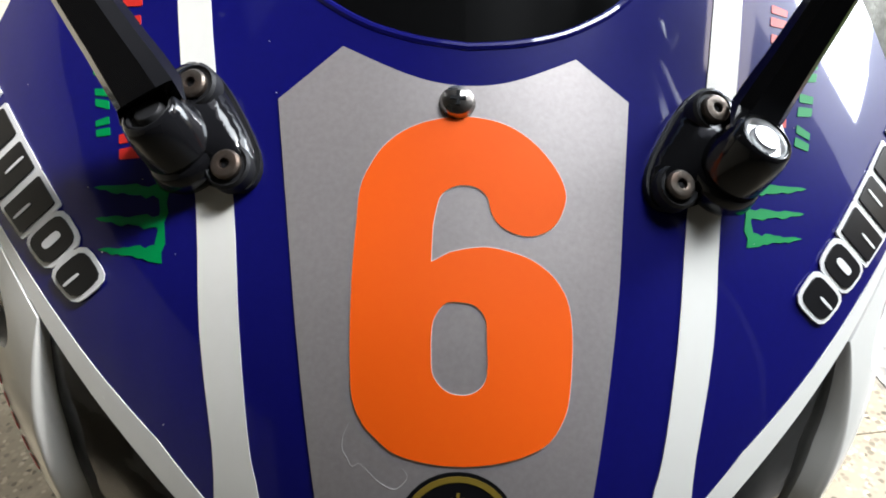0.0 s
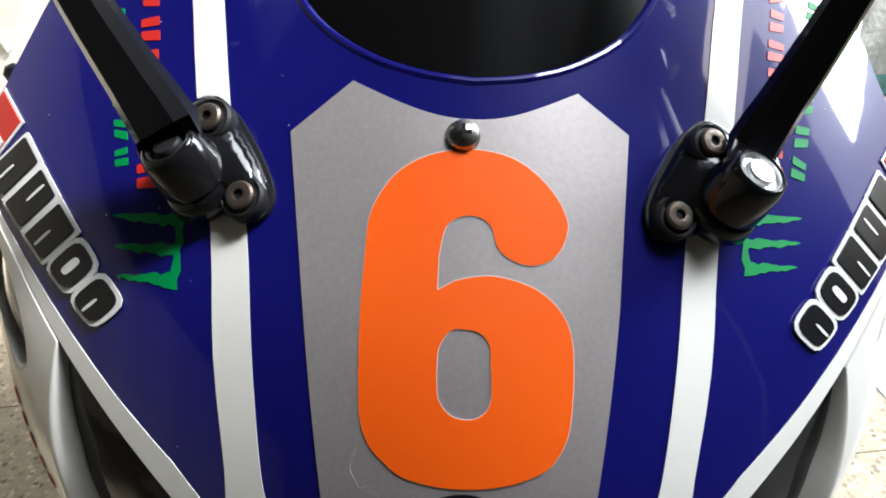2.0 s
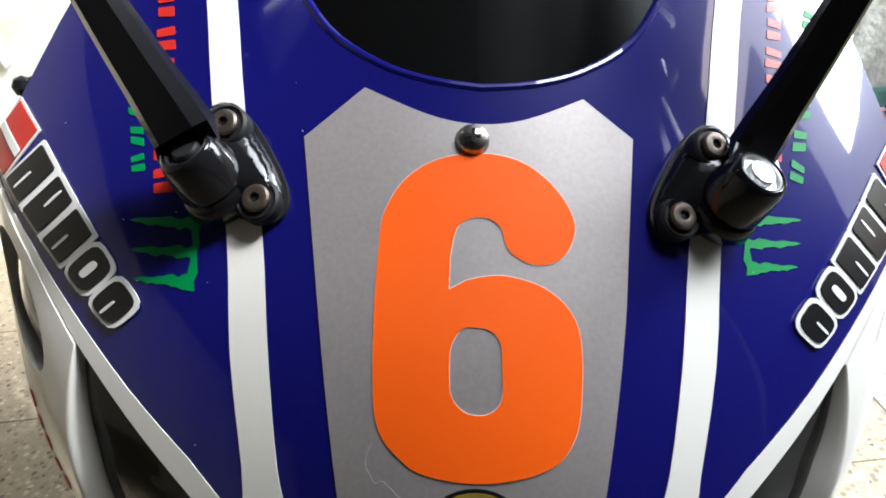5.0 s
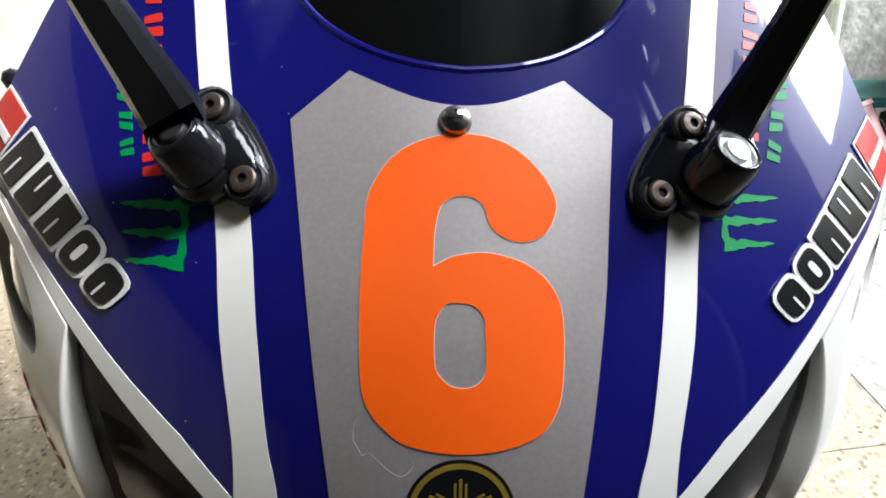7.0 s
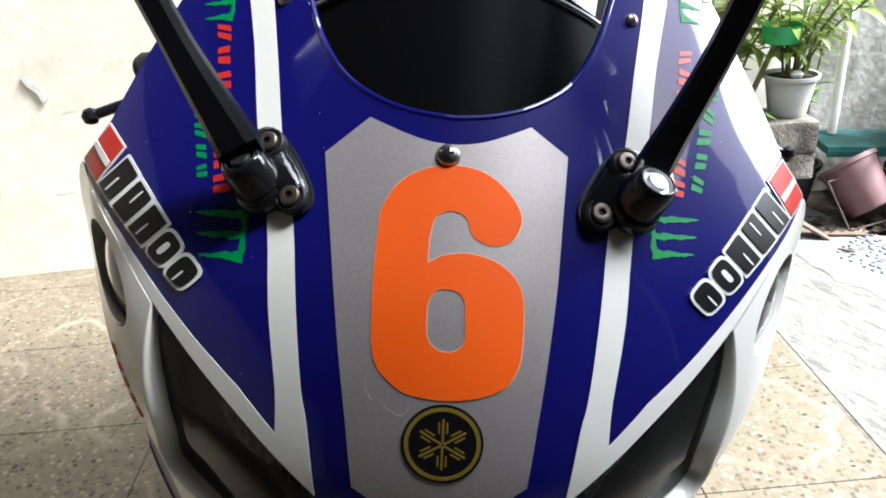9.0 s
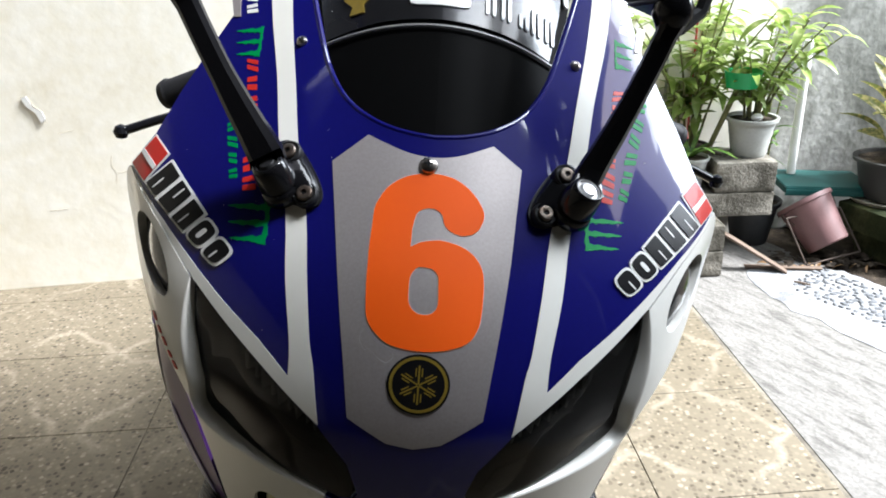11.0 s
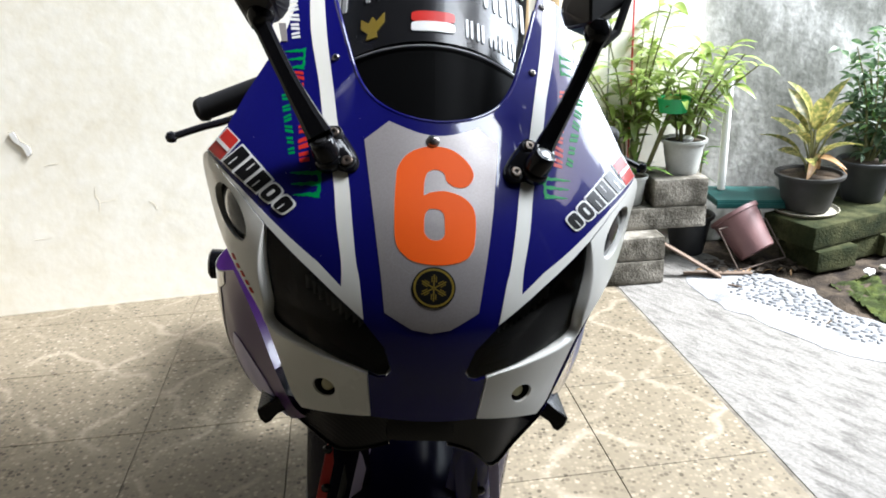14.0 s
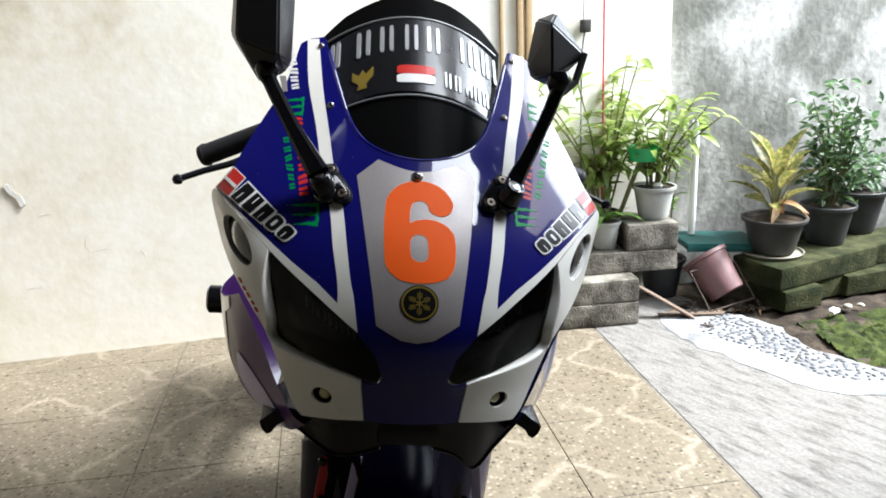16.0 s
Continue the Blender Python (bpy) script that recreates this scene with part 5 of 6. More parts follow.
tagged(new("pebbles", me), "dark grey pebbles set in pale stone wash", "pebbles", kind="stuff")

soil = bmesh.new()
bmesh.ops.create_grid(soil, x_segments=60, y_segments=50, size=0.5)
for v in soil.verts:
    x, y = 2.3 + v.co.x * 1.9, 2.15 + v.co.y * 1.4
    h = 0.02 * noise.noise((x * 7, y * 7, 0)) + 0.01 * noise.noise((x * 23, y * 23, 3))
    v.co = (x, y, -0.012 + h)
soil_ob = part("soil_bed", soil, soil_mat)
tagged(soil_ob, "bare brown garden soil", "soil", kind="structure")
moss = bmesh.new()
bmesh.ops.create_grid(moss, x_segments=70, y_segments=50, size=0.5)
for v in moss.verts:
    x, y = 2.0 + v.co.x * 0.9, 1.95 + v.co.y * 0.55
    r = math.hypot((x - 2.0) / 0.42, (y - 1.95) / 0.25)
    h = 0.022 * (1 - r * r) + 0.02 * noise.noise((x * 16, y * 16, 5)) + 0.014 * noise.noise((x * 55, y * 55, 5))
    v.co = (x, y, 0.0 + max(h + 0.02 * noise.noise((x * 5, y * 5, 9)), -0.03))
tagged(part("moss_patch", moss, moss_mat), "bright green moss on the soil", "moss", kind="stuff")

# ---- walls, roof ----
WA = radians(10)
WALL = Matrix.Translation((-0.783, 2.321, 0)) @ Matrix.Rotation(WA, 4, "Z")
wall = part("wall_north", box(-2.6, 1.98, 0, 0.15, -0.03, 2.7, 0, None, WALL), plaster)
tagged(wall, "cream plastered wall, sunlit, with cracks and peeling paint", "wall", kind="structure")
gw = part("wall_garden", box(1.985, 6.0, 0.06, 0.22, -0.03, 2.4, 0, None, WALL), grey_wall)
tagged(gw, "weathered grey garden wall with dark mould streaks", "wall", kind="structure")
# out of view, added for bounce and reflection on the left flank
ws = part("wall_west", box(-2.75, -2.6, -4.5, 1.9, -0.03, 2.7), tan_wall)
tagged(ws, "unseen tan side wall, added to throw warm light on the bike's left", "wall", kind="structure")
# two unseen walls, added to hold light off the cowl's front
wb = part("wall_south", box(-2.75, 2.45, -4.5, -4.35, -0.03, 2.7), dark_wall)
tagged(wb, "unseen dark wall, added to keep the cowl's front dark", "wall", kind="structure")
we = part("wall_east", box(2.3, 2.45, -4.5, -0.4, -0.03, 2.7), dark_wall)
tagged(we, "unseen dark wall, added to block light from the right front", "wall", kind="structure")
# out of view, added to block horizon sky from the right flank's reflection
wf = part("sky_block_wall", box(5.05, 5.2, -4.5, 1.2, -0.03, 2.7), dark_wall)
tagged(wf, "unseen dark wall, added to hide the low sky from the cowl", "wall", kind="structure")
# unseen ceiling, its outline and slot shaped to steer light onto the cowl
roof = part("ceiling", sheet([(-2.75, -4.5), (1.35, -4.5), (1.35, -0.06), (0.45, -0.06), (0.1, 1.1), (-2.75, 1.3)], 2.7, 2.8), roof_mat)
# unseen strip added overhead to hold the sun off the left tiles
shade_strip = part("shade_strip_north", sheet([(-2.75, 1.305), (0.1, 1.105), (0.21, 0.78), (1.7, 0.78), (1.7, 1.5), (-2.75, 1.6)], 2.7, 2.8), roof_mat)
tagged(shade_strip, "unseen strip, added to block the sun from the floor's left", "ceiling", kind="structure")
# unseen sheet added to shade the bike; its notch passes sun to the right tiles
sun_shade = part("sun_shade_east", sheet([(1.35, -4.5), (5.2, -4.5), (5.2, 1.3), (3.4, 0.84), (3.3, 0.26), (2.45, 0.26), (2.4, 0.78), (1.35, 0.78)], 2.7, 2.8), roof_mat)
tagged(sun_shade, "unseen sheet, added to shade the bike and let sun onto the right floor", "ceiling", kind="structure")
tagged(roof, "unseen ceiling over the parking floor, with a slot cut to light the cowl", "ceiling", kind="structure")
for x0, x1, d in ((1.235, 1.25, 0.012), (1.305, 1.328, 0.02), (1.34, 1.368, 0.02)):
    t = part("trim", box(x0, x1, -d, -0.002, 0.0, 2.7, 0.003, None, WALL), trim_mat)
    tagged(t, "tan painted vertical trim on the cream wall", "trim", kind="structure")
# flakes and cracks of the plaster
flake = part("peeling_paint", sheet(rounded([(0, 0), (0.018, 0.006), (0.03, -0.03), (0.055, -0.045), (0.06, -0.075), (0.045, -0.085), (0.035, -0.05), (0.012, -0.03)], 0.2), 0, 0.004), pipe_mat, wall)
flake.matrix_world = WALL @ Matrix.Translation((-0.63, -0.001, 0.675)) @ Matrix.Rotation(radians(90), 4, "X")
part("crack", tube([(-0.632, -0.003, 0.678), (-0.61, -0.004, 0.683), (-0.598, -0.004, 0.645), (-0.573, -0.004, 0.629), (-0.568, -0.004, 0.6), (-0.584, -0.004, 0.589)], [0.0004, 0.0011, 0.0013, 0.001, 0.0013, 0.0004], 5), joint_mat, wall).matrix_world = WALL
for line in (
    [(-0.54, 0.552), (-0.515, 0.556), (-0.49, 0.558)],
    [(-0.385, 0.465), (-0.392, 0.43), (-0.38, 0.405), (-0.388, 0.365)],
    [(-0.378, 0.402), (-0.35, 0.406), (-0.32, 0.408)],
    [(-0.21, 0.39), (-0.195, 0.382), (-0.185, 0.355)],
    [(-0.625, 0.285), (-0.6, 0.283), (-0.565, 0.286)],
    [(-0.688, 0.905), (-0.676, 0.888), (-0.664, 0.872)],
):
    part("crack", tube([(x, -0.0002, z) for x, z in smooth_line(line, 3)], 0.0006, 5), crack_mat, wall).matrix_world = WALL

# ---- concrete blocks ----


def block(cx, cy, z, lx, ly, lz, turn, mat, label, group):
    bm = box(-lx / 2, lx / 2, -ly / 2, ly / 2, 0, lz, 0.008, None, None, 2)
    bmesh.ops.subdivide_edges(bm, edges=[e for e in bm.edges if e.calc_length() > 0.05], cuts=4, use_grid_fill=True)
    for v in bm.verts:
        q = v.co * 28 + Vector((cx * 9, cy * 9, z * 9))
        v.co += Vector((noise.noise(q), noise.noise(q + Vector((5, 0, 0))), noise.noise(q + Vector((0, 5, 0))) * (0 if v.co.z < 0.002 else 1))) * 0.003
    ob = part("concrete_block", bm, mat)
    ob.matrix_world = Matrix.Translation((cx, cy, z)) @ Matrix.Rotation(radians(turn), 4, "Z")
    return tagged(ob, label, "block", group)


G1, G2 = "stacked concrete blocks under the grey pots", "mossy blocks along the garden wall"
block(0.712, 2.305, 0.0, 0.42, 0.2, 0.094, 5, block_mat, "grey concrete block lying flat on the floor", G1)
block(0.706, 2.307, 0.095, 0.43, 0.2, 0.092, 5, block_mat, "grey concrete block stacked on another", G1)
block(0.875, 2.405, 0.188, 0.46, 0.2, 0.086, 4, block_mat, "pale grey concrete block stacked across two others", G1)
block(0.655, 2.46, 0.0, 0.3, 0.1, 0.186, 5, block_mat, "grey concrete block standing behind the stack", G1)
block(1.0, 2.415, 0.275, 0.21, 0.2, 0.108, 3, block_mat, "rough grey concrete block topping the stack", G1)
block(1.735, 2.485, 0.0, 0.42, 0.22, 0.09, 22, moss_block, "mossy concrete block lying on the soil", G2)
block(1.595, 2.37, 0.0, 0.2, 0.2, 0.088, 18, moss_block, "mossy concrete block lying on the soil", G2)
block(1.735, 2.49, 0.091, 0.60, 0.25, 0.092, 24, moss_block, "long mossy concrete block topping the row", G2)
block(2.05, 2.54, 0.0, 0.42, 0.2, 0.09, 15, moss_block, "mossy concrete block lying on the soil", G2)
block(2.17, 2.66, 0.091, 0.45, 0.22, 0.09, 15, moss_block, "mossy concrete block stacked on another", G2)
block(2.42, 2.62, 0.0, 0.42, 0.2, 0.09, 10, moss_block, "mossy concrete block lying on the soil", G2)

# ---- pots and plants ----


def pot(name, x, y, z, r, h, mat, label, ribs=0, soil_color=soil_mat):
    t = thing(name, label, "plant pot", Matrix.Translation((x, y, z)), "potted plants by the wall")
    prof = [(r * 0.66, 0.0), (r * 0.68, 0.004)]
    for i in range(1, 9):
        q = i / 9
        prof.append((r * (0.68 + 0.27 * q) + (0.0012 if ribs and i % 2 else 0), h * q))
    prof += [(r * 0.95, h * 0.9), (r * 1.03, h * 0.905), (r * 1.04, h * 0.985), (r, h), (r * 0.93, h * 0.99), (r * 0.9, h * 0.9), (r * 0.8, h * 0.5)]
    part("body", lathe(prof, 36), mat, t)
    bm = bmesh.new()
    bmesh.ops.create_circle(bm, cap_ends=True, radius=r * 0.92, segments=24)
    bmesh.ops.translate(bm, vec=(0, 0, h * 0.91), verts=bm.verts)
    res = bmesh.ops.poke(bm, faces=bm.faces[:])
    for v in res["verts"]:
        v.co.z += 0.01
    part("potting_soil", bm, soil_color, t)
    return t


def leaf_mesh(name, length, width, droop, mat, fold=0.25, n=7):
    """A leaf along y from its stalk, folded along its rib and bent down."""
    verts, faces = [], []
    for i in range(n + 1):
        t = i / n
        w = width * 0.5 * (math.sin(math.pi * min(t * 0.92 + 0.06, 1)) ** 0.8) * (1 - 0.25 * t)
        y = length * t * (1 - 0.18 * droop * t)
        z = -droop * length * 0.5 * t * t
        if i == n:
            w = 0.0008
        verts += [(-w, y, z + fold * w), (-w * 0.45, y, z + fold * w * 0.3), (0, y, z), (w * 0.45, y, z + fold * w * 0.3), (w, y, z + fold * w)]
    for i in range(n):
        for k in range(4):
            a = i * 5 + k
            faces.append((a, a + 1, a + 6, a + 5))
    me = bpy.data.meshes.new(name)
    me.from_pydata(verts, [], faces)
    me.materials.append(mat)
    for p in me.polygons:
        p.use_smooth = True
    return me


def hang_leaf(me, parent, at, heading, rise, size=1.0, roll=0.0, name="leaf"):
    ob = new(name, me)
    ob.parent = parent
    ob.matrix_local = Matrix.Translation(at) @ Euler((radians(rise), radians(roll), radians(heading))).to_matrix().to_4x4() @ Matrix.Scale(size, 4)
    return ob


def cane_plant(t, base_z, canes, height, me, per, rnd, spread=0.5, top=0.5):
    """Upright canes with whorls of narrow leaves."""
    for k in range(canes):
        a = rnd.uniform(0, 360)
        lean = rnd.uniform(0.05, spread) * height
        h = height * rnd.uniform(0.6, 1.0)
        p0 = Vector((0.025 * math.cos(radians(a)), 0.025 * math.sin(radians(a)), base_z))
        p1 = p0 + Vector((lean * math.cos(radians(a)), lean * math.sin(radians(a)), h))
        mid = (p0 + p1) / 2 - Vector((0.2 * lean * math.cos(radians(a)), 0.2 * lean * math.sin(radians(a)), 0))
        line = smooth_line([tuple(p0), tuple(mid), tuple(p1)], 5)
        part("cane", tube(line, [0.005 - 0.003 * i / len(line) for i in range(len(line))], 7), stem_mat, t)
        for j in range(per):
            q = 0.25 + 0.75 * (j + rnd.random() * 0.6) / per
            f = min(int(q * (len(line) - 1)), len(line) - 1)
            hang_leaf(me, t, Vector(line[f]) + (Vector(line[min(f + 1, len(line) - 1)]) - Vector(line[f])) * rnd.random(), j * 137.5 + rnd.uniform(-25, 25), rnd.uniform(-5, 50), rnd.uniform(0.65, 1.1), rnd.uniform(-20, 20))


rnd = random.Random(21)
narrow = leaf_mesh("narrow_leaf", 0.115, 0.034, 1.0, leaf_pale)
potc = pot("potted_plant", 1.035, 2.415, 0.384, 0.085, 0.135, pot_grey, "grey plastic pot with a bushy variegated plant on a block", 1)
cane_plant(potc, 0.12, 11, 0.37, narrow, 17, rnd, 0.6)
stone = part("pale_stone", lathe([(0.0, -0.01), (0.014, -0.004), (0.017, 0.004), (0.01, 0.012), (0.0, 0.014)], 9, Matrix.Translation((0.0, -0.045, 0.137)) @ Matrix.Scale(1.2, 4)), pipe_mat, potc, "pale stone on the soil")
strap = leaf_mesh("strap_leaf", 0.2, 0.024, 1.3, leaf_green)
potd = pot("potted_plant", 0.83, 2.385, 0.275, 0.062, 0.115, pot_grey, "small grey pot with arching strap leaves", 1)
for k in range(13):
    hang_leaf(strap, potd, (0, 0, 0.105), k * 137.5, rnd.uniform(30, 78), rnd.uniform(0.7, 1.15))
wide = leaf_mesh("wide_leaf", 0.125, 0.038, 1.0, leaf_pale)
tall = pot("potted_plant", 0.86, 2.53, 0.275, 0.07, 0.12, pot_dark, "dark pot with tall canes of variegated leaves", 0)
cane_plant(tall, 0.11, 12, 0.66, wide, 19, rnd, 0.42)
young = leaf_mesh("young_leaf", 0.085, 0.022, 0.7, leaf_green)
pote = pot("potted_plant", 1.13, 2.56, 0.0, 0.1, 0.17, pot_black, "black pot with a tall thin plant by the wall", 0)
cane_plant(pote, 0.15, 2, 0.8, young, 18, rnd, 0.08)

# broad mottled plant
pota = pot("potted_plant", 1.575, 2.475, 0.197, 0.128, 0.15, pot_dark, "large dark grey pot with a mottled broad-leaved plant", 0)
broad = leaf_mesh("broad_leaf", 0.2, 0.066, 0.7, leaf_mottled, 0.45, 9)
dry = leaf_mesh("dry_leaf", 0.16, 0.045, 1.2, leaf_dry, 0.5, 8)
for k in range(17):
    a, t = k * 137.5 + 20, k / 16
    rise, s, base = 30 + 52 * t + rnd.uniform(-8, 8), 0.75 + 0.3 * t + rnd.uniform(-0.1, 0.1), 0.1 + 0.2 * t + rnd.uniform(-0.02, 0.02)
    h = Vector((math.cos(radians(a + 90)), math.sin(radians(a + 90)), 0))
    p1 = Vector((0, 0, 0.13 + base * 0.75)) + h * (0.055 - 0.03 * t)
    part("stalk", tube(smooth_line([(0.02 * h.x, 0.02 * h.y, 0.12), tuple((p1 + Vector((0, 0, 0.13))) / 2 - h * 0.006), tuple(p1)], 3), 0.0035, 6), stem_mat, pota)
    hang_leaf(broad, pota, p1, a, rise, s, rnd.uniform(-35, 35))
for a, rise in ((250, 15), (290, 25), (320, 5), (215, 30), (160, 10)):
    hang_leaf(dry, pota, (0, 0, 0.2), a, rise, 0.9, rnd.uniform(-30, 30), "dry_leaf")
sau = part("saucer", lathe([(0.09, 0), (0.12, 0.003), (0.128, 0.016), (0.124, 0.016), (0.116, 0.006), (0.0, 0.005)], 36), saucer_mat)
sau.matrix_world = Matrix.Translation((1.575, 2.475, 0.1835))
tagged(sau, "pale plastic saucer under the dark grey pot", "saucer")

# dense bush of small dark leaves
potb = pot("potted_plant", 1.875, 2.60, 0.184, 0.112, 0.175, pot_black, "black pot with a dense small-leaved shrub", 0)
oval = leaf_mesh("oval_leaf", 0.055, 0.028, 0.6, leaf_dark, 0.3, 5)
oval2 = leaf_mesh("tip_leaf", 0.04, 0.018, 0.5, leaf_green, 0.3, 5)
for k in range(14):
    a = rnd.uniform(0, 6.28)
    tip = Vector((0.2 * math.cos(a) * rnd.uniform(0.2, 1), 0.12 * math.sin(a), rnd.uniform(0.3, 0.72)))
    line = smooth_line([(0.01 * math.cos(a), 0.01 * math.sin(a), 0.15), tuple(tip * 0.5 + Vector((0.02, 0.01, 0.1))), tuple(tip)], 5)
    part("branch", tube(line, [0.006 - 0.0045 * i / len(line) for i in range(len(line))], 6), stem_mat, potb)
    for j in range(36):
        f = rnd.randint(3, len(line) - 1)
        off = Vector((rnd.gauss(0, 0.035), rnd.gauss(0, 0.035), rnd.gauss(0, 0.03)))
        hang_leaf(oval if rnd.random() < 0.8 else oval2, potb, Vector(line[f]) + off, rnd.uniform(0, 360), rnd.uniform(-40, 50), rnd.uniform(0.7, 1.3), rnd.uniform(-40, 40))
potf = pot("potted_plant", 2.10, 2.78, 0.182, 0.14, 0.2, pot_black, "black pot with dark foliage against the wall", 0)
for j in range(150):
    hang_leaf(oval, potf, Vector((rnd.gauss(0, 0.1), rnd.gauss(0, 0.06), 0.22 + abs(rnd.gauss(0, 0.12)))), rnd.uniform(0, 360), rnd.uniform(-40, 50), rnd.uniform(0.8, 1.4), rnd.uniform(-40, 40))

# ---- dustpan, bucket, wire rack, litter ----
pan = thing("dustpan", "teal plastic dustpan with a long white handle, propped by the wall", "dustpan", Matrix.Translation((1.28, 2.5, 0.235)) @ Matrix.Rotation(radians(8), 4, "Z"))
body = bmesh.new()
sec = [(-0.1, 0.022), (-0.095, -0.008), (0.23, -0.036), (0.25, -0.008)]
f = [body.verts.new((x, -0.06, z)) for x, z in sec]
g = [body.verts.new((x, 0.1, z + 0.02)) for x, z in sec]
for k in range(3):
    body.faces.new((f[k], f[k + 1], g[k + 1], g[k]))
body.faces.new((f[0], f[3], f[2], f[1]))
body.faces.new((g[0], g[1], g[2], g[3]))
body.faces.new((f[0], g[0], g[3], f[3]))
bmesh.ops.bevel(body, geom=body.edges[:], offset=0.004, segments=2, affect="EDGES")
part("pan", body, teal, pan)
part("pan_handle", rod((-0.018, 0.06, 0.03), (-0.02, 0.065, 0.515), 0.0155, 0.0155, 18), pipe_mat, pan, "white plastic pipe handle")
part("pan_lip", box(-0.1, 0.25, -0.066, -0.06, -0.018, 0.004, 0.002, None, Matrix.Rotation(radians(5), 4, "Y")), teal, pan)

bk = thing("bucket", "old dusky pink plastic bucket lying tilted among debris", "bucket", Matrix.Translation((1.345, 2.36, 0.055)) @ Matrix.Rotation(radians(-35), 4, "X") @ Matrix.Rotation(radians(-24), 4, "Y"))
part("body", lathe([(0.068, 0.0), (0.072, 0.004), (0.082, 0.08), (0.092, 0.165), (0.1, 0.166), (0.1, 0.182), (0.09, 0.182), (0.078, 0.08), (0.066, 0.01)], 36), pink, bk)
part("bail", tube([(0.1 * math.cos(a), -0.01 - 0.02 * math.sin(a), 0.17 - 0.1 * math.sin(a)) for a in [math.pi * i / 16 for i in range(17)]], 0.002, 6), wire_mat, bk)
rack = thing("wire_rack", "bent rusty wire rack around the bucket", "rack", Matrix.Translation((1.30, 2.36, 0)))
for a, b in (((-0.12, 0.0, 0.16), (-0.05, -0.06, 0.004)), ((0.1, 0.08, 0.17), (0.16, 0.0, 0.03)), ((-0.12, 0.0, 0.16), (0.1, 0.08, 0.17)), ((-0.05, -0.06, 0.004), (0.16, 0.0, 0.03))):
    part("wire", rod(a, b, 0.003), wire_mat, rack)
lath = part("wood_lath", box(-0.16, 0.16, -0.018, 0.018, -0.004, 0.004, 0.001), wood_mat)
lath.matrix_world = Matrix.Translation((1.03, 2.29, 0.08)) @ Matrix.Rotation(radians(-15), 4, "Z") @ Matrix.Rotation(radians(30), 4, "Y")
tagged(lath, "thin pale wooden lath leaning on the blocks", "lath")
lath2 = part("wood_lath", box(-0.13, 0.13, -0.012, 0.012, 0, 0.006, 0.001), wood_mat)
lath2.matrix_world = Matrix.Translation((1.16, 2.28, 0.004)) @ Matrix.Rotation(radians(-6), 4, "Z")
tagged(lath2, "thin wooden lath lying on the floor", "lath")
TUB = (0.968, 2.36, 0.63)
tub = part("green_tub", lathe([(0.05, 0), (0.06, 0.05), (0.064, 0.055), (0.058, 0.052), (0.046, 0.004)], 24), green_tub)
tub.matrix_world = Matrix.Translation((TUB[0], TUB[1], TUB[2]))
stake = part("stake", rod((TUB[0] - 0.1, TUB[1] + 0.1, 0.275), (TUB[0], TUB[1] + 0.03, TUB[2] + 0.0005), 0.009, 0.009, 10), stem_mat)
tagged(stake, "thin garden stake carrying a green tub", "stake")
tagged(tub, "bright green plastic tub among the leaves", "tub")
verts, faces = [], []
for k in range(150):
    x, y = rnd.uniform(1.12, 1.6), rnd.uniform(2.28, 2.42)
    r, a = rnd.uniform(0.004, 0.018), rnd.uniform(0, 3.1)
    b0 = len(verts)
    z = 0.004 + rnd.uniform(0, 0.008)
    for q in range(5):
        t = 2 * math.pi * q / 5
        verts.append((x + r * math.cos(t) * 1.6 * math.cos(a), y + r * math.sin(t) + r * math.cos(t) * math.sin(a), z + rnd.uniform(0, 0.006)))
    faces.append(tuple(range(b0, b0 + 5)))
me = bpy.data.meshes.new("leaf_litter")
me.from_pydata(verts, [], faces)
me.materials.append(soil_mat)
tagged(new("leaf_litter", me), "dark dead leaves and bits of debris", "litter", kind="stuff")
for k in range(14):
    x, y = 1.13 + 0.36 * k / 13 + rnd.uniform(-0.02, 0.02), 2.3 + rnd.uniform(-0.03, 0.02)
    dead = new("dead_leaf", dry)
    dead.matrix_world = Matrix.Translation((x, y, 0.008)) @ Euler((rnd.uniform(-0.2, 0.2), rnd.uniform(-0.4, 0.4), rnd.uniform(0, 6.28))).to_matrix().to_4x4() @ Matrix.Scale(rnd.uniform(0.16, 0.34), 4)
    tagged(dead, "small dry brown leaf lying on the ground", "leaf", "dead leaves by the stone wash")
twig = part("twig", tube([(1.155, 2.165, 0.006), (1.175, 2.15, 0.007), (1.2, 2.137, 0.005)], [0.0035, 0.004, 0.0025], 6), wood_mat)
tagged(twig, "short brown twig on the stone wash", "twig")
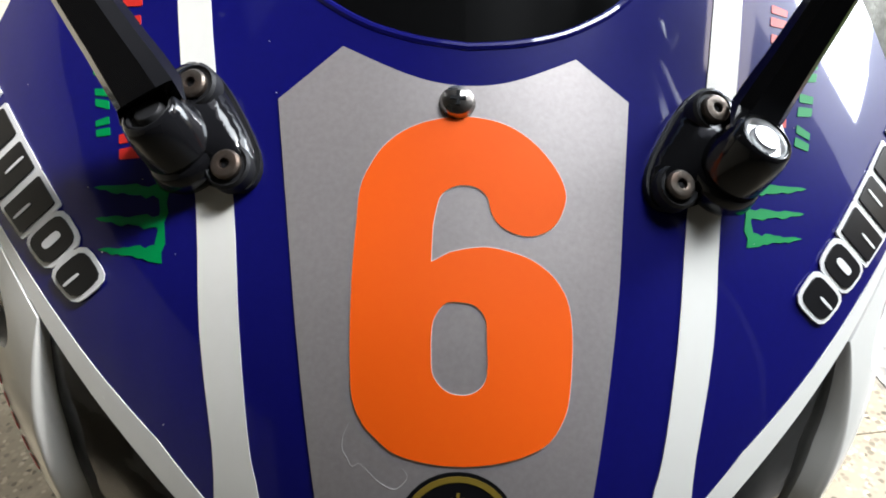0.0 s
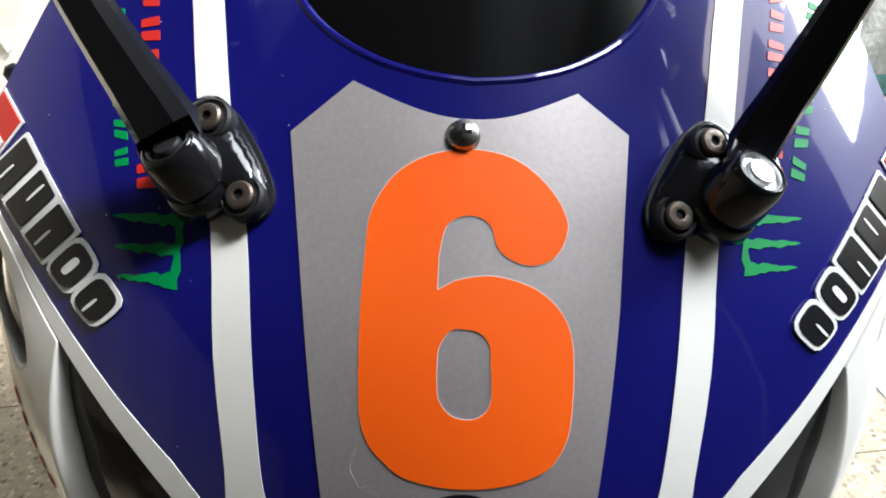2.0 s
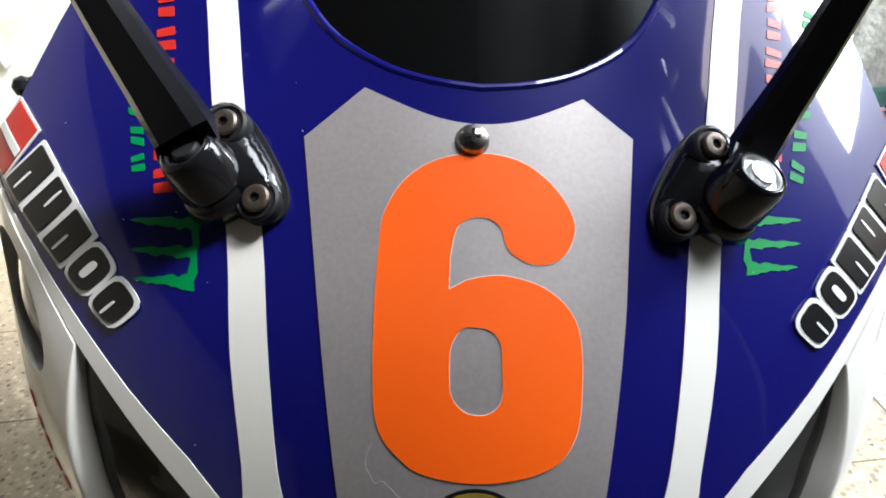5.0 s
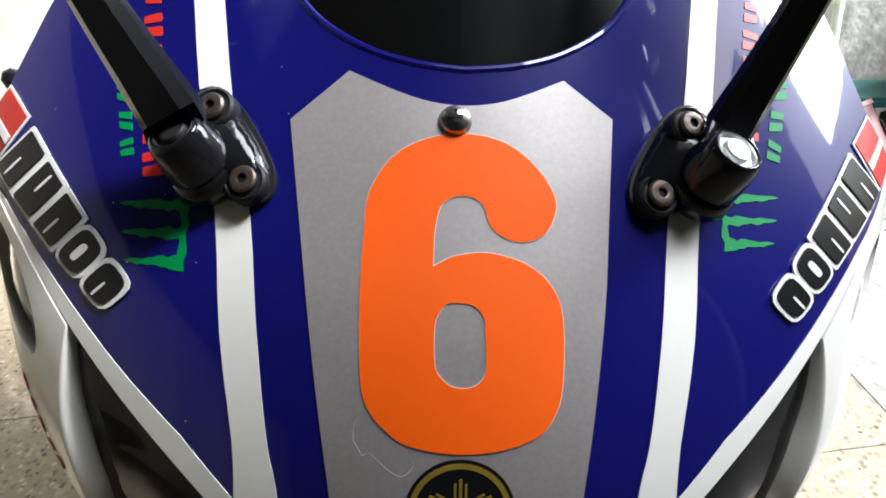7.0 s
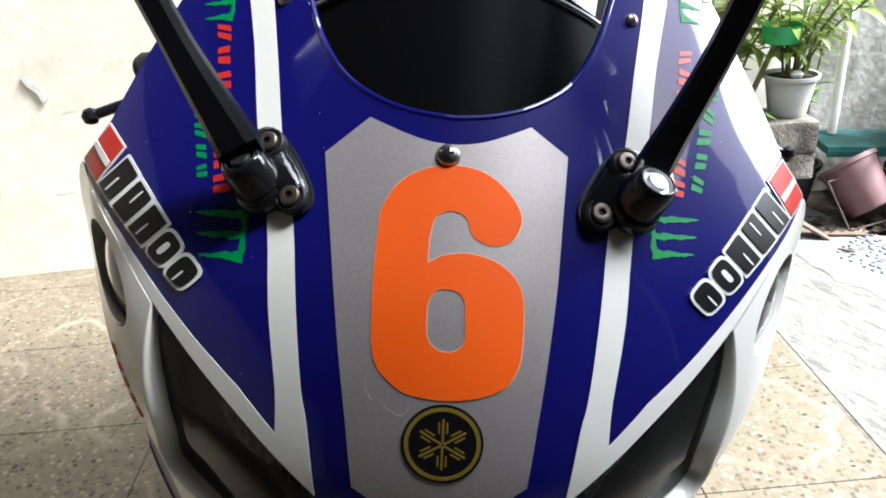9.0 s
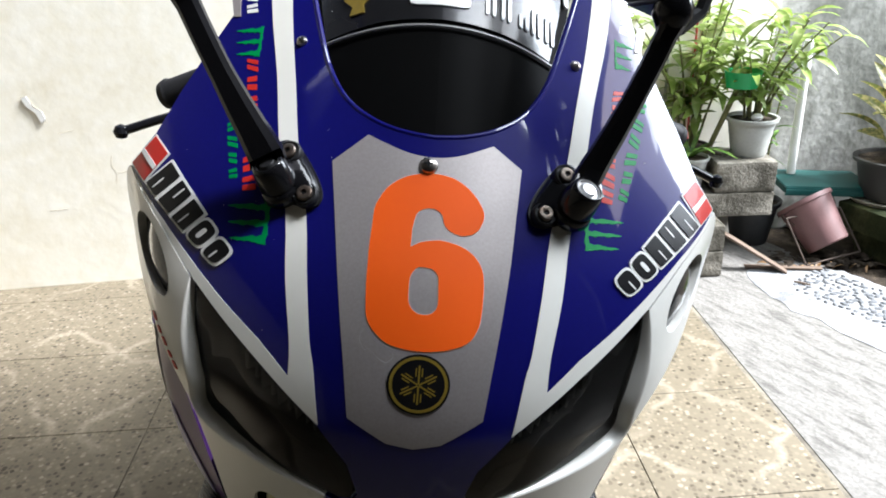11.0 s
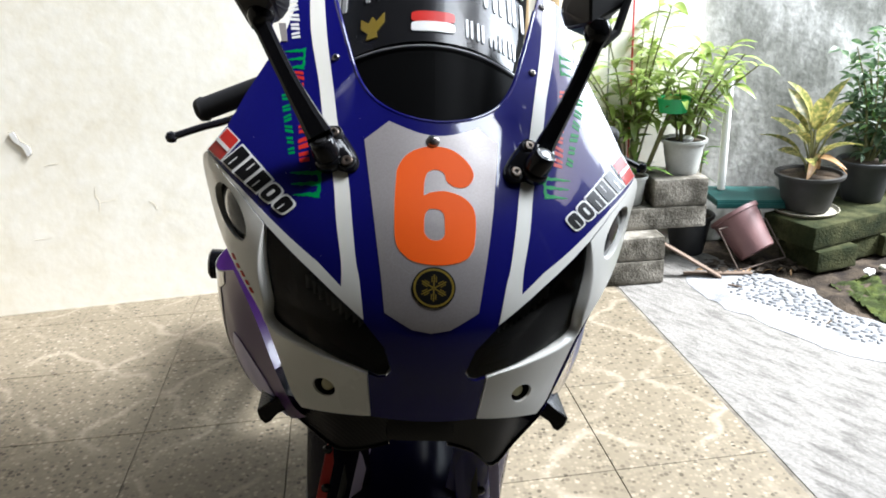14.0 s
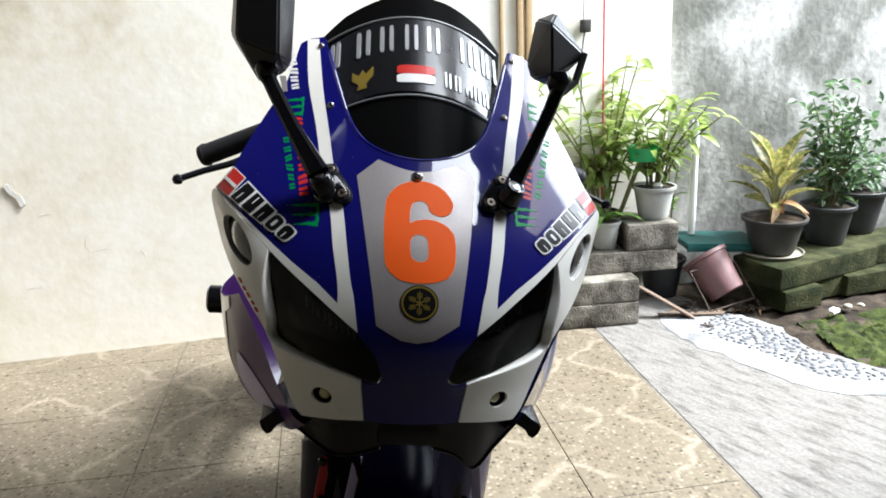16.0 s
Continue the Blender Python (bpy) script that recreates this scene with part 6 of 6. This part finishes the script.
for x, y, r, mat, lab in ((1.71, 2.2, 0.022, pipe_mat, "crumpled white scrap on the soil"), (1.79, 2.24, 0.018, saucer_mat, "pale stone on the soil"), (1.85, 2.25, 0.016, saucer_mat, "pale stone on the soil"), (1.93, 1.93, 0.02, pipe_mat, "small white and blue wrapper on the moss"), (1.76, 1.83, 0.012, red_film, "small red scrap on the soil")):
    bm = bmesh.new()
    bmesh.ops.create_icosphere(bm, subdivisions=2, radius=r)
    for v in bm.verts:
        v.co += Vector((noise.noise(v.co * 60 + Vector((x * 9, 0, 0))),) * 3) * r * 0.5
        v.co.z *= 0.5
    sc = part("scrap", bm, mat)
    sc.matrix_world = Matrix.Translation((x, y, 0.012 + r * 0.3))
    tagged(sc, lab, "scrap")

# cables on the wall
cab = part("cable", tube(smooth_line([(1.68, -0.012, 0.2), (1.676, -0.012, 0.7), (1.672, -0.012, 1.2), (1.67, -0.012, 2.0), (1.67, -0.012, 2.65)], 4), 0.004, 6), cable_red)
cab.matrix_world = WALL
tagged(cab, "thin red cable running up the wall", "cable")
meter = thing("conduit", "grey conduit with a small fitting on the wall", "conduit", WALL)
part("pipe", tube([(1.575, -0.02, 0.55), (1.573, -0.02, 1.0), (1.585, -0.02, 1.12), (1.585, -0.02, 2.6)], 0.006, 8), pot_grey, meter)
part("fitting", box(1.57, 1.605, -0.04, -0.005, 1.12, 1.17, 0.004), pot_dark, meter)

# floor tiles, one by one
tile_me = None
for i in range(-7, 4):
    for j in range(-12, 3):
        if tile_me is None:
            g = 0.0011
            bm = box(-PITCH / 2 + g, PITCH / 2 - g, -PITCH / 2 + g, PITCH / 2 - g, -0.006, 0.0, 0.0012, None, None, 1)
            finish(bm)
            tile_me = bpy.data.meshes.new("tile")
            bm.to_mesh(tile_me)
            bm.free()
            tile_me.materials.append(tile_mat)
        ob = new("tile", tile_me)
        ob.parent = bed
        ob.matrix_world = Matrix.Translation(CORNER + U * PITCH * (i + 0.5) + V * PITCH * (j + 0.5)) @ Matrix.Rotation(ANG, 4, "Z")
